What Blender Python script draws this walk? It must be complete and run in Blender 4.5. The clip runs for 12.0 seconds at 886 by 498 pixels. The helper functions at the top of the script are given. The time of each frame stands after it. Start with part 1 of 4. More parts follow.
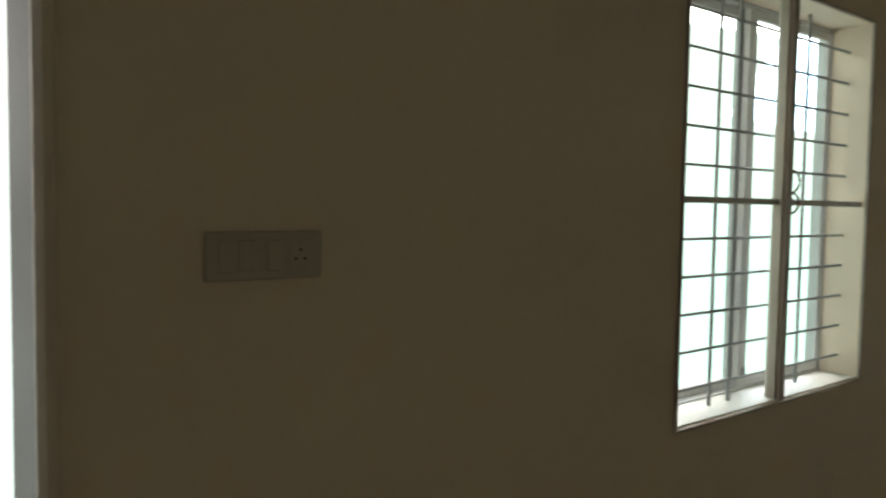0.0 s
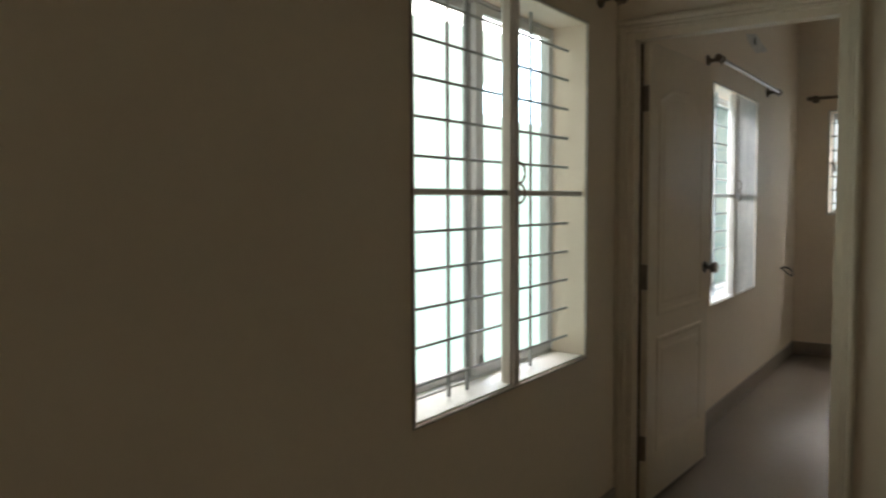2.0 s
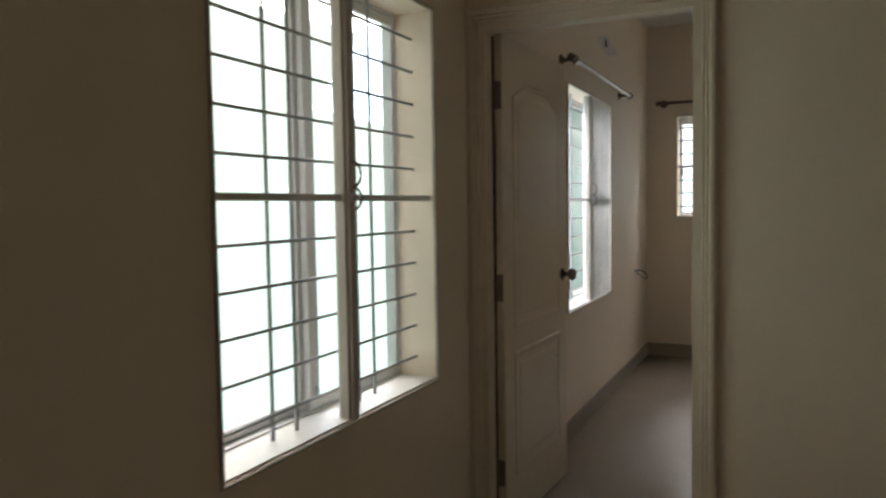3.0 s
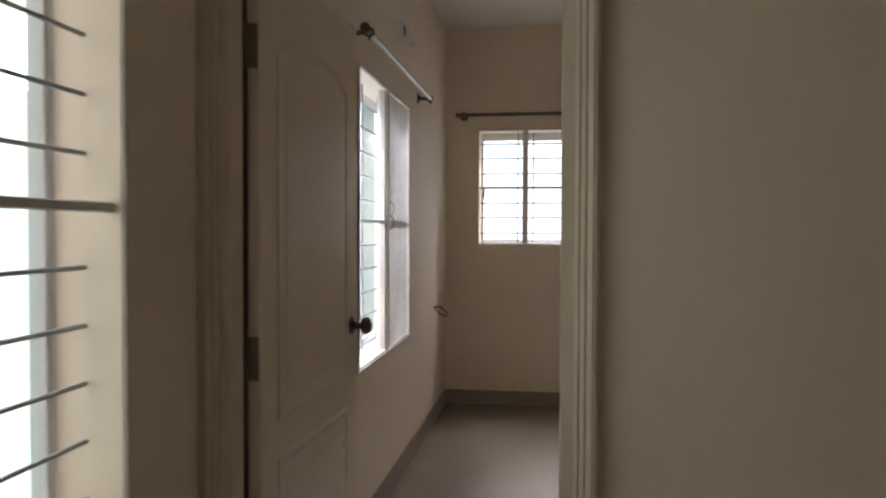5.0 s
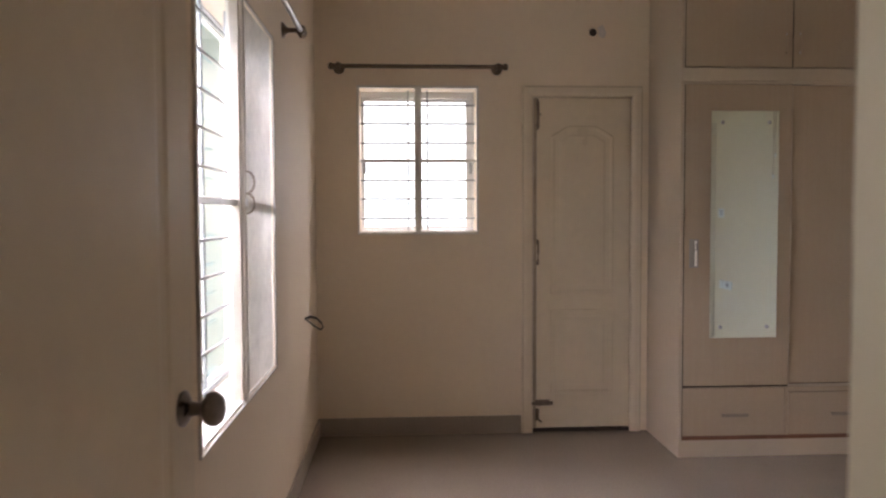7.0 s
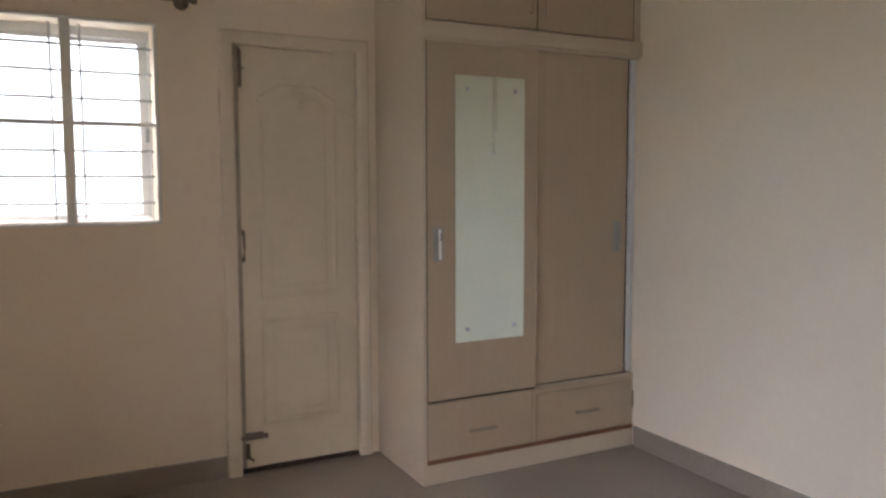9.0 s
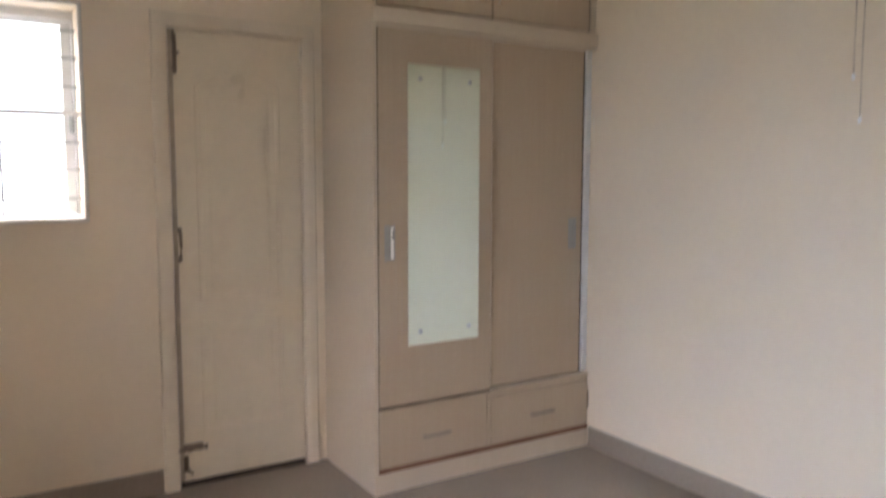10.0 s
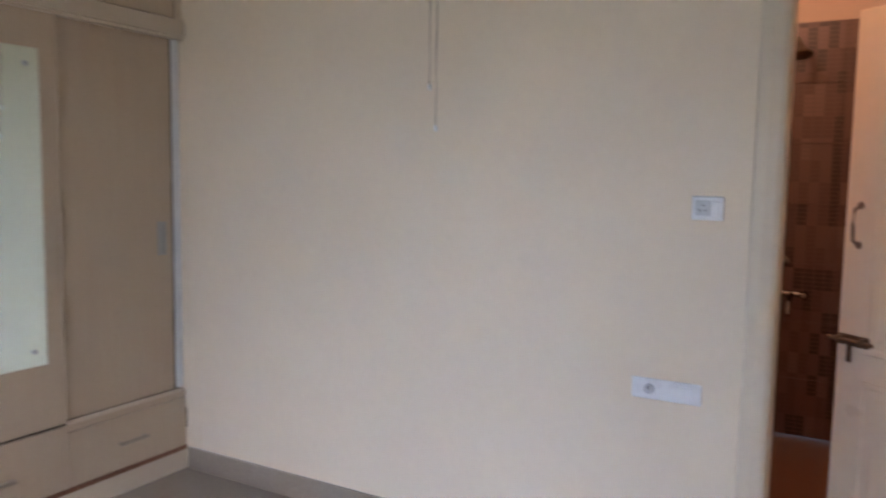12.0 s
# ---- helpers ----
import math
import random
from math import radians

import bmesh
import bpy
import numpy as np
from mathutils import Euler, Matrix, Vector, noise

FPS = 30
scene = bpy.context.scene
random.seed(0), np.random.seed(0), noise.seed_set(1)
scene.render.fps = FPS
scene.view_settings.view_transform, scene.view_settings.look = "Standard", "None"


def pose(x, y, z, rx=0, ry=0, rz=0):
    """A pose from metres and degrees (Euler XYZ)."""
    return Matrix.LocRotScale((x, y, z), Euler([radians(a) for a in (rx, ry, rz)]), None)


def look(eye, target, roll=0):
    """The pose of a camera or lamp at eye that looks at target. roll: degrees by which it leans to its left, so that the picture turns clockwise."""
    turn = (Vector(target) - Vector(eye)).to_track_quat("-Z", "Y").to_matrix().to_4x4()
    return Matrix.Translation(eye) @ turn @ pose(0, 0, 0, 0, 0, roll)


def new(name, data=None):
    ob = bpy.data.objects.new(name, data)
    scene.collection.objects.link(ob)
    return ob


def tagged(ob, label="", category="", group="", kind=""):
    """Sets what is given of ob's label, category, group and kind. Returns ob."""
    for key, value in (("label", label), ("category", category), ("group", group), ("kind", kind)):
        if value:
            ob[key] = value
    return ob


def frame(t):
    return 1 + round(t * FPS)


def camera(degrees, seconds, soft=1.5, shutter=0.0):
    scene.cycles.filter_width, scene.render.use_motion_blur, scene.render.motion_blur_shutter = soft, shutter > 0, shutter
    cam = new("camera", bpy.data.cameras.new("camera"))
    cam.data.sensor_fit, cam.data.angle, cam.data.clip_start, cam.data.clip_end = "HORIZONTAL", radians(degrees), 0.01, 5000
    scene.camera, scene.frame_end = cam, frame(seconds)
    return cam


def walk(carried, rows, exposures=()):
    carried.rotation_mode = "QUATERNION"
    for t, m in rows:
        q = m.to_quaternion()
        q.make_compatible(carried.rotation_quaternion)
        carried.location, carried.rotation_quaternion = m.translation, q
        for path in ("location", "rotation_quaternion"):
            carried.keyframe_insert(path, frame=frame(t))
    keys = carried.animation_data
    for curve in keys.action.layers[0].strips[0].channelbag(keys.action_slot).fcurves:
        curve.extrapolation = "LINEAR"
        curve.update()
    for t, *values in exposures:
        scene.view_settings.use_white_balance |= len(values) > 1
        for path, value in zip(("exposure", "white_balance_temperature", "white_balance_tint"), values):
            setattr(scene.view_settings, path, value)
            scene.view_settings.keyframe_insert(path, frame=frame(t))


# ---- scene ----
cam = camera(60.2, 12.0, soft=2.2, shutter=0.5)
PATH = [
    (0, (0.164, 0.192, 1.356), (1.405, 1.755, 1.244), 0.9),
    (0.5, (0.192, 0.186, 1.354), (1.564, 1.636, 1.245), 0.9),
    (1, (0.21, 0.179, 1.363), (1.688, 1.522, 1.246), 0.4),
    (1.5, (0.249, 0.191, 1.358), (1.795, 1.455, 1.238), 0.2),
    (2, (0.326, 0.199, 1.357), (1.975, 1.325, 1.234), -0.3),
    (2.5, (0.477, 0.23, 1.36), (2.217, 1.208, 1.232), -0.9),
    (3, (0.67, 0.29, 1.355), (2.49, 1.112, 1.245), -0.9),
    (3.5, (0.906, 0.404, 1.347), (2.79, 1.068, 1.257), -0.9),
    (3.7, (1.014, 0.443, 1.344), (2.921, 1.04, 1.264), -0.8),
    (5.3, (1.976, 0.677, 1.344), (3.964, 0.892, 1.288), 0.1),
    (5.5, (2.127, 0.726, 1.341), (4.119, 0.9, 1.276), 0.0),
    (6, (2.416, 0.815, 1.327), (4.409, 0.964, 1.252), 0.1),
    (6.5, (2.703, 0.889, 1.347), (4.7, 0.917, 1.26), 0.0),
    (7, (3.006, 0.924, 1.343), (5.001, 0.816, 1.255), -0.2),
    (7.5, (3.273, 0.94, 1.355), (5.252, 0.659, 1.276), -0.2),
    (7.7, (3.374, 0.927, 1.365), (5.324, 0.487, 1.309), -0.1),
    (9.3, (4.043, 0.89, 1.397), (5.77, -0.089, 1.153), 0.3),
    (9.5, (4.067, 0.865, 1.381), (5.779, -0.112, 1.046), 0.4),
    (10, (4.158, 0.876, 1.426), (5.852, -0.172, 1.233), 0.1),
    (10.5, (4.136, 0.893, 1.440), (5.80, -0.213, 1.524), -0.4),
    (11, (4.13, 0.856, 1.414), (5.671, -0.418, 1.373), 0.1),
    (11.5, (4.216, 0.830, 1.458), (5.438, -0.748, 1.335), 1.1),
    (12, (4.245, 0.702, 1.447), (5.225, -1.031, 1.254), 1.0),
]

EXPOSURES = [
    (0.0, -0.03, 7200, 14), (1.0, -0.08, 7250, 16), (2.0, -0.10, 7250, 21), (3.0, -0.10, 7300, 24), (3.7, -0.47, 7150, 24), (5.3, 0.28, 7450, 35),
    (6.5, 0.54, 7800, 39), (7.7, 0.44, 7700, 38), (9.3, 0.82, 7350, 32), (10.5, 1.28, 7250, 34), (11.0, 1.20, 7200, 34), (11.5, 1.20, 7050, 33), (12.0, 1.00, 6800, 33),
]
walk(cam, [(t, look(eye, target, roll)) for t, eye, target, roll in PATH], EXPOSURES)

# ---- world and daylight ----
world = bpy.data.worlds.new("sky")
scene.world = world
world.use_nodes = True
wn = world.node_tree.nodes
sky = wn.new("ShaderNodeTexSky")
sky.sky_type, sky.sun_disc = "NISHITA", False
sky.sun_elevation, sky.sun_rotation = radians(50), radians(200)
world.node_tree.links.new(sky.outputs[0], wn["Background"].inputs[0])
wn["Background"].inputs[1].default_value = 0.05


def day_lamp(name, place, target, sx, sy, watts, colour=(0.86, 0.95, 1.0), spread=180):
    """Sky light that enters by an opening."""
    data = bpy.data.lights.new(name, "AREA")
    data.shape, data.size, data.size_y, data.energy, data.color, data.spread = "RECTANGLE", sx, sy, watts, colour, radians(spread)
    ob = new(name, data)
    ob.matrix_world = look(place, target)
    return ob


day_lamp("courtyard_sky", (5.3, 3.35, 2.8), (5.4, 0.0, 1.2), 4.2, 2.4, 460, (0.94, 0.95, 1.0))
day_lamp("window_sky", (5.4, 2.5, 2.45), (5.65, 0.0, 0.55), 1.9, 1.3, 92, (0.46, 0.69, 1.0), spread=150)
day_lamp("window_daylight", (8.6, 0.82, 3.0), (6.2, 0.72, 0.9), 1.4, 1.2, 120, (0.84, 0.92, 1.0))
day_lamp("doorway_daylight", (-0.10, 2.0, 1.2), (-0.10, 0.0, 0.8), 1.0, 2.2, 2.0, (0.92, 0.935, 1.0), spread=110)
bulb = bpy.data.lights.new("bathroom_bulb", "POINT")
bulb.energy, bulb.color, bulb.shadow_soft_size = 10, (1.0, 0.62, 0.38), 0.05
new("bathroom_bulb", bulb).location = (5.0, -2.72, 2.65)


# ---- materials ----
def material(name, colour, rough=0.5, metal=0.0, grain=40.0, amount=0.05, blotch=1.5, blotch_amount=0.06, bump=0.05, bump_scale=200.0, coat=0.0, per_piece=0.0):
    """A painted, stained or metal surface: two scales of colour change and a fine relief, in metres."""
    m = bpy.data.materials.new(name)
    m.use_nodes = True
    nt = m.node_tree
    n, link = nt.nodes, nt.links.new
    b = n["Principled BSDF"]
    b.inputs["Roughness"].default_value, b.inputs["Metallic"].default_value = rough, metal
    b.inputs["Coat Weight"].default_value = coat
    tc = n.new("ShaderNodeTexCoord")
    fine, wide = n.new("ShaderNodeTexNoise"), n.new("ShaderNodeTexNoise")
    fine.inputs["Scale"].default_value, fine.inputs["Detail"].default_value = grain, 4
    wide.inputs["Scale"].default_value, wide.inputs["Detail"].default_value = blotch, 3
    link(tc.outputs["Object"], fine.inputs["Vector"])
    link(tc.outputs["Object"], wide.inputs["Vector"])
    f1, f2, add = n.new("ShaderNodeMapRange"), n.new("ShaderNodeMapRange"), n.new("ShaderNodeMath")
    f1.inputs[1].default_value, f1.inputs[2].default_value = 0.3, 0.7
    f1.inputs[3].default_value, f1.inputs[4].default_value = 1 - amount, 1 + amount
    f2.inputs[1].default_value, f2.inputs[2].default_value = 0.3, 0.7
    f2.inputs[3].default_value, f2.inputs[4].default_value = 1 - blotch_amount, 1 + blotch_amount
    add.operation = "MULTIPLY"
    link(fine.outputs["Fac"], f1.inputs[0])
    link(wide.outputs["Fac"], f2.inputs[0])
    link(f1.outputs[0], add.inputs[0])
    link(f2.outputs[0], add.inputs[1])
    last = add
    if per_piece:
        info, f3, mul = n.new("ShaderNodeObjectInfo"), n.new("ShaderNodeMapRange"), n.new("ShaderNodeMath")
        f3.inputs[3].default_value, f3.inputs[4].default_value = 1 - per_piece, 1 + per_piece
        mul.operation = "MULTIPLY"
        link(info.outputs["Random"], f3.inputs[0])
        link(last.outputs[0], mul.inputs[0])
        link(f3.outputs[0], mul.inputs[1])
        last = mul
    mix = n.new("ShaderNodeVectorMath")
    mix.operation = "SCALE"
    mix.inputs[0].default_value = colour
    link(last.outputs[0], mix.inputs["Scale"])
    link(mix.outputs[0], b.inputs["Base Color"])
    rr = n.new("ShaderNodeMapRange")
    rr.inputs[1].default_value, rr.inputs[2].default_value = 0.3, 0.7
    rr.inputs[3].default_value, rr.inputs[4].default_value = max(rough - 0.06, 0.02), min(rough + 0.06, 1)
    link(wide.outputs["Fac"], rr.inputs[0])
    link(rr.outputs[0], b.inputs["Roughness"])
    if bump:
        tiny, bp = n.new("ShaderNodeTexNoise"), n.new("ShaderNodeBump")
        tiny.inputs["Scale"].default_value, tiny.inputs["Detail"].default_value = bump_scale, 3
        bp.inputs["Strength"].default_value, bp.inputs["Distance"].default_value = bump, 0.004
        link(tc.outputs["Object"], tiny.inputs["Vector"])
        link(tiny.outputs["Fac"], bp.inputs["Height"])
        link(bp.outputs[0], b.inputs["Normal"])
    return m


def grained(name, colour, dark, rough, stretch):
    """Laminate with a fine wood figure that runs upright."""
    m = material(name, colour, rough, grain=60, amount=0.03, blotch=1.2, blotch_amount=0.04, bump=0.03, bump_scale=300)
    nt = m.node_tree
    n, link = nt.nodes, nt.links.new
    b = n["Principled BSDF"]
    tc, mp, ns, rp, mx = n.new("ShaderNodeTexCoord"), n.new("ShaderNodeMapping"), n.new("ShaderNodeTexNoise"), n.new("ShaderNodeValToRGB"), n.new("ShaderNodeMix")
    mp.inputs["Scale"].default_value = stretch
    ns.inputs["Scale"].default_value, ns.inputs["Detail"].default_value, ns.inputs["Roughness"].default_value = 1.0, 6, 0.6
    rp.color_ramp.elements[0].position, rp.color_ramp.elements[1].position = 0.38, 0.66
    mx.data_type, mx.blend_type = "RGBA", "MIX"
    old = b.inputs["Base Color"].links[0].from_socket
    link(tc.outputs["Object"], mp.inputs[0])
    link(mp.outputs[0], ns.inputs["Vector"])
    link(ns.outputs["Fac"], rp.inputs[0])
    link(rp.outputs[0], mx.inputs[0])
    link(old, mx.inputs[6])
    mx.inputs[7].default_value = (*dark, 1)
    link(mx.outputs[2], b.inputs["Base Color"])
    return m


WALL = material("cream_wall_paint", (0.85, 0.725, 0.57), 0.62, grain=25, amount=0.012, blotch=0.9, blotch_amount=0.035, bump=0.03, bump_scale=130)
CEIL = material("ceiling_paint", (0.86, 0.83, 0.77), 0.8, amount=0.02, blotch_amount=0.03, bump=0.1)
FLOOR = material("vitrified_floor", (0.285, 0.240, 0.193), 0.14, grain=90, amount=0.08, blotch=2.2, blotch_amount=0.05, bump=0.01, bump_scale=60)
SKIRT = material("skirting_tile", (0.34, 0.278, 0.218), 0.40, grain=90, amount=0.08, blotch_amount=0.04, bump=0.01)
DOOR = material("cream_door_enamel", (0.74, 0.635, 0.485), 0.33, grain=20, amount=0.02, blotch=2.5, blotch_amount=0.03, bump=0.04, bump_scale=90)
FRAME = material("door_frame_enamel", (0.76, 0.655, 0.515), 0.36, grain=20, amount=0.02, blotch=2.5, blotch_amount=0.035, bump=0.04, bump_scale=90)
WHITE = material("white_window_paint", (0.74, 0.72, 0.66), 0.4, grain=30, amount=0.03, blotch=3, blotch_amount=0.05, bump=0.04)
SASH = material("powder_coated_sash", (0.72, 0.72, 0.70), 0.35, grain=40, amount=0.02, blotch=4, blotch_amount=0.04, bump=0.02)
# Darker than the white parts; backlit shade is put into borders and posts.
BORDER = material("shaded_border_paint", (0.50, 0.44, 0.37), 0.45, grain=30, amount=0.05, blotch=4, blotch_amount=0.08, bump=0.05)
IRON = material("grey_grill_paint", (0.34, 0.36, 0.35), 0.45, grain=80, amount=0.1, blotch=10, blotch_amount=0.1, bump=0.05)
BRONZE = material("antique_bronze", (0.16, 0.12, 0.085), 0.38, 0.85, grain=80, amount=0.15, blotch=12, blotch_amount=0.15, bump=0.03)
KNOB = material("knob_dull_metal", (0.22, 0.19, 0.17), 0.3, 0.9, grain=80, amount=0.1, blotch=15, blotch_amount=0.15, bump=0.02)
STEEL = material("brushed_aluminium", (0.55, 0.55, 0.56), 0.32, 0.9, grain=120, amount=0.05, blotch=8, blotch_amount=0.06, bump=0.02)
CHROME = material("rod_chrome", (0.46, 0.45, 0.43), 0.36, 0.9, grain=100, amount=0.04, blotch=8, blotch_amount=0.05, bump=0.01)
# Pale metal that paints a highlight onto one wardrobe grip.
GRIP_GLINT = material("grip_highlight", (0.86, 0.85, 0.84), 0.28, 0.6, grain=100, amount=0.03, blotch=8, blotch_amount=0.04, bump=0.01)
LAMINATE = grained("beige_laminate", (0.505, 0.39, 0.28), (0.49, 0.372, 0.263), 0.42, (45, 45, 2))
CARCASS = material("carcass_cream_laminate", (0.60, 0.50, 0.385), 0.45, grain=30, amount=0.02, blotch=2, blotch_amount=0.03, bump=0.02)
RAW = material("raw_brown_wood", (0.13, 0.075, 0.045), 0.7, grain=120, amount=0.2, blotch=8, blotch_amount=0.2, bump=0.05)
DARKGAP = material("raw_red_ply_edge", (0.21, 0.085, 0.045), 0.7, grain=120, amount=0.2, blotch=8, blotch_amount=0.2, bump=0.05)
# Dark tone that paints shade into gaps and the pipe hole.
GAP_SHADE = material("gap_shade", (0.055, 0.038, 0.028), 0.8, grain=120, amount=0.2, bump=0)
PULL = material("grey_anodised_pull", (0.40, 0.39, 0.38), 0.4, 0.7, grain=120, amount=0.05, blotch=8, blotch_amount=0.06, bump=0.02)
# Albedo cut far below the frame paint so the reveal renders dim.
LINING = material("dark_brown_lining", (0.17, 0.145, 0.125), 0.6, grain=60, amount=0.08, blotch=4, blotch_amount=0.12, bump=0.05)
STRIPBROWN = material("brown_strip_enamel", (0.40, 0.315, 0.235), 0.5, grain=60, amount=0.08, blotch=9, blotch_amount=0.15, bump=0.03)
POLISHED = material("polished_chrome", (0.24, 0.24, 0.24), 0.12, 1.0, grain=100, amount=0.03, blotch=8, blotch_amount=0.04, bump=0)
DRAWPULL = material("dull_bronze_pull", (0.36, 0.30, 0.24), 0.42, 0.5, grain=120, amount=0.06, blotch=8, blotch_amount=0.08, bump=0.02)
GLOSSBAR = material("gloss_white_bar", (0.76, 0.74, 0.70), 0.14, grain=40, amount=0.02, blotch=5, blotch_amount=0.04, bump=0.02)
# Near-black for small marks; also paints shade into hole discs.
BLACK = material("dark_hollow", (0.012, 0.011, 0.010), 0.8, amount=0.1, bump=0)
RUBBER = material("black_wire", (0.02, 0.018, 0.018), 0.5, amount=0.1, bump=0)
PLASTIC = material("white_switch_plastic", (0.86, 0.87, 0.88), 0.3, grain=40, amount=0.01, blotch=6, blotch_amount=0.02, bump=0.01)
SWGREY = material("grey_switch_rim", (0.60, 0.62, 0.64), 0.3, grain=40, amount=0.02, blotch=6, blotch_amount=0.03, bump=0.01)
HINGE = material("worn_brown_hinge", (0.23, 0.175, 0.135), 0.45, 0.35, grain=80, amount=0.12, blotch=14, blotch_amount=0.15, bump=0.03)
PLATE = material("dull_cream_plate", (0.60, 0.53, 0.44), 0.45, grain=40, amount=0.02, blotch=6, blotch_amount=0.04, bump=0.01)
FANWHITE = material("fan_white_plastic", (0.66, 0.65, 0.63), 0.35, grain=40, amount=0.02, blotch=6, blotch_amount=0.04, bump=0.01)
FANGREY = material("fan_blade_grey", (0.46, 0.45, 0.44), 0.35, grain=40, amount=0.03, blotch=6, blotch_amount=0.05, bump=0.01)
FANBLUE = material("fan_badge_blue", (0.17, 0.19, 0.27), 0.4, grain=40, amount=0.02, blotch=6, blotch_amount=0.04, bump=0)
GREEN = material("badge_green", (0.10, 0.36, 0.14), 0.4, amount=0.02, bump=0)
CORD = material("brown_pull_cord", (0.20, 0.12, 0.07), 0.7, grain=300, amount=0.2, bump=0.1)
CEMENT = material("cement_patch", (0.66, 0.62, 0.56), 0.9, grain=60, amount=0.12, blotch=12, blotch_amount=0.15, bump=0.3)
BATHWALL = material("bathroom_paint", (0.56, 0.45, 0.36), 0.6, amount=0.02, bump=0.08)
BATHFLOOR = material("bathroom_floor_tile", (0.17, 0.085, 0.055), 0.35, grain=60, amount=0.1, blotch=6, blotch_amount=0.12, bump=0.05)
GROUT = material("brown_grout", (0.12, 0.085, 0.065), 0.9, grain=100, amount=0.1, bump=0.1)


def tile_material():
    """Glazed wall tile printed as rows of small brown mosaic bars."""
    m = material("mosaic_print_tile", (0.30, 0.20, 0.135), 0.38, grain=50, amount=0.06, blotch=5, blotch_amount=0.08, bump=0.0, per_piece=0.06)
    nt = m.node_tree
    n, link = nt.nodes, nt.links.new
    b = n["Principled BSDF"]
    tc, sep = n.new("ShaderNodeTexCoord"), n.new("ShaderNodeSeparateXYZ")
    comb, comb2 = n.new("ShaderNodeCombineXYZ"), n.new("ShaderNodeCombineXYZ")
    geo = n.new("ShaderNodeNewGeometry")
    link(geo.outputs["Position"], sep.inputs[0])
    snap = {}
    for axis, step in (("X", 0.052), ("Z", 0.12)):
        d, f = n.new("ShaderNodeMath"), n.new("ShaderNodeMath")
        d.operation, f.operation = "DIVIDE", "FLOOR"
        d.inputs[1].default_value = step
        link(sep.outputs[axis], d.inputs[0])
        link(d.outputs[0], f.inputs[0])
        snap[axis] = f
    link(snap["X"].outputs[0], comb.inputs[0])
    link(snap["Z"].outputs[0], comb.inputs[2])
    wn_ = n.new("ShaderNodeTexWhiteNoise")
    link(comb.outputs[0], wn_.inputs["Vector"])
    rp = n.new("ShaderNodeValToRGB")
    rp.color_ramp.interpolation = "CONSTANT"
    el = rp.color_ramp.elements
    el[0].position, el[0].color = 0.0, (0.125, 0.070, 0.058, 1)
    el[1].position, el[1].color = 0.30, (0.095, 0.052, 0.045, 1)
    for p, c in ((0.55, (0.15, 0.090, 0.074, 1)), (0.72, (0.050, 0.028, 0.025, 1))):
        e = el.new(p)
        e.color = c
    link(wn_.outputs["Value"], rp.inputs[0])
    # thin joints between the printed bars
    joints = []
    for axis, step, gap in (("X", 0.052, 0.10), ("Z", 0.024, 0.16)):
        d, f, g = n.new("ShaderNodeMath"), n.new("ShaderNodeMath"), n.new("ShaderNodeMath")
        d.operation, f.operation, g.operation = "DIVIDE", "FRACT", "GREATER_THAN"
        d.inputs[1].default_value, g.inputs[1].default_value = step, gap
        link(sep.outputs[axis], d.inputs[0])
        link(d.outputs[0], f.inputs[0])
        link(f.outputs[0], g.inputs[0])
        joints.append(g)
    both = n.new("ShaderNodeMath")
    both.operation = "MULTIPLY"
    link(joints[0].outputs[0], both.inputs[0])
    link(joints[1].outputs[0], both.inputs[1])
    mx = n.new("ShaderNodeMix")
    mx.data_type = "RGBA"
    link(both.outputs[0], mx.inputs[0])
    mx.inputs[6].default_value = (0.115, 0.072, 0.060, 1)
    link(rp.outputs[0], mx.inputs[7])
    link(mx.outputs[2], b.inputs["Base Color"])
    return m


TILE = tile_material()


def glass_material(name, tint, rough, ior=1.45):
    m = bpy.data.materials.new(name)
    m.use_nodes = True
    b = m.node_tree.nodes["Principled BSDF"]
    b.inputs["Base Color"].default_value = (*tint, 1)
    b.inputs["Transmission Weight"].default_value, b.inputs["Roughness"].default_value, b.inputs["IOR"].default_value = 1.0, rough, ior
    return m


NET = material("dusty_net", (0.50, 0.46, 0.40), 0.7, grain=30, amount=0.1, blotch=5, blotch_amount=0.15, bump=0)
GLASS = glass_material("tinted_window_glass", (0.86, 0.97, 0.95), 0.0, 1.15)

MIRROR = bpy.data.materials.new("mirror_silver")
MIRROR.use_nodes = True
mb = MIRROR.node_tree.nodes["Principled BSDF"]
mb.inputs["Base Color"].default_value, mb.inputs["Metallic"].default_value, mb.inputs["Roughness"].default_value = (0.78, 0.91, 0.87, 1), 1.0, 0.03


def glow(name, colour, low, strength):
    """Emissive backdrop of hazy sky and distance, seen only through the windows."""
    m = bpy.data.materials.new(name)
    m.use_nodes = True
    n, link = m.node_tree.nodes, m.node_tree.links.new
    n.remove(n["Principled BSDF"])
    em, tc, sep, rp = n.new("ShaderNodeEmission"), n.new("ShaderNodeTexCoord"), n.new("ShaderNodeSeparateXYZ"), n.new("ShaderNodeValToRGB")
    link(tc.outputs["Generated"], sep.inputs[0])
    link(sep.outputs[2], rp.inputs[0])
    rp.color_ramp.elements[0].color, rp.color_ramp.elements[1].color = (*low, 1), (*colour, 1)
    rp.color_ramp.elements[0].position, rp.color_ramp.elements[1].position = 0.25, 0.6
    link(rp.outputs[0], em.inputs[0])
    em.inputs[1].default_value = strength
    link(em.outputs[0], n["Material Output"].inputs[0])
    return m


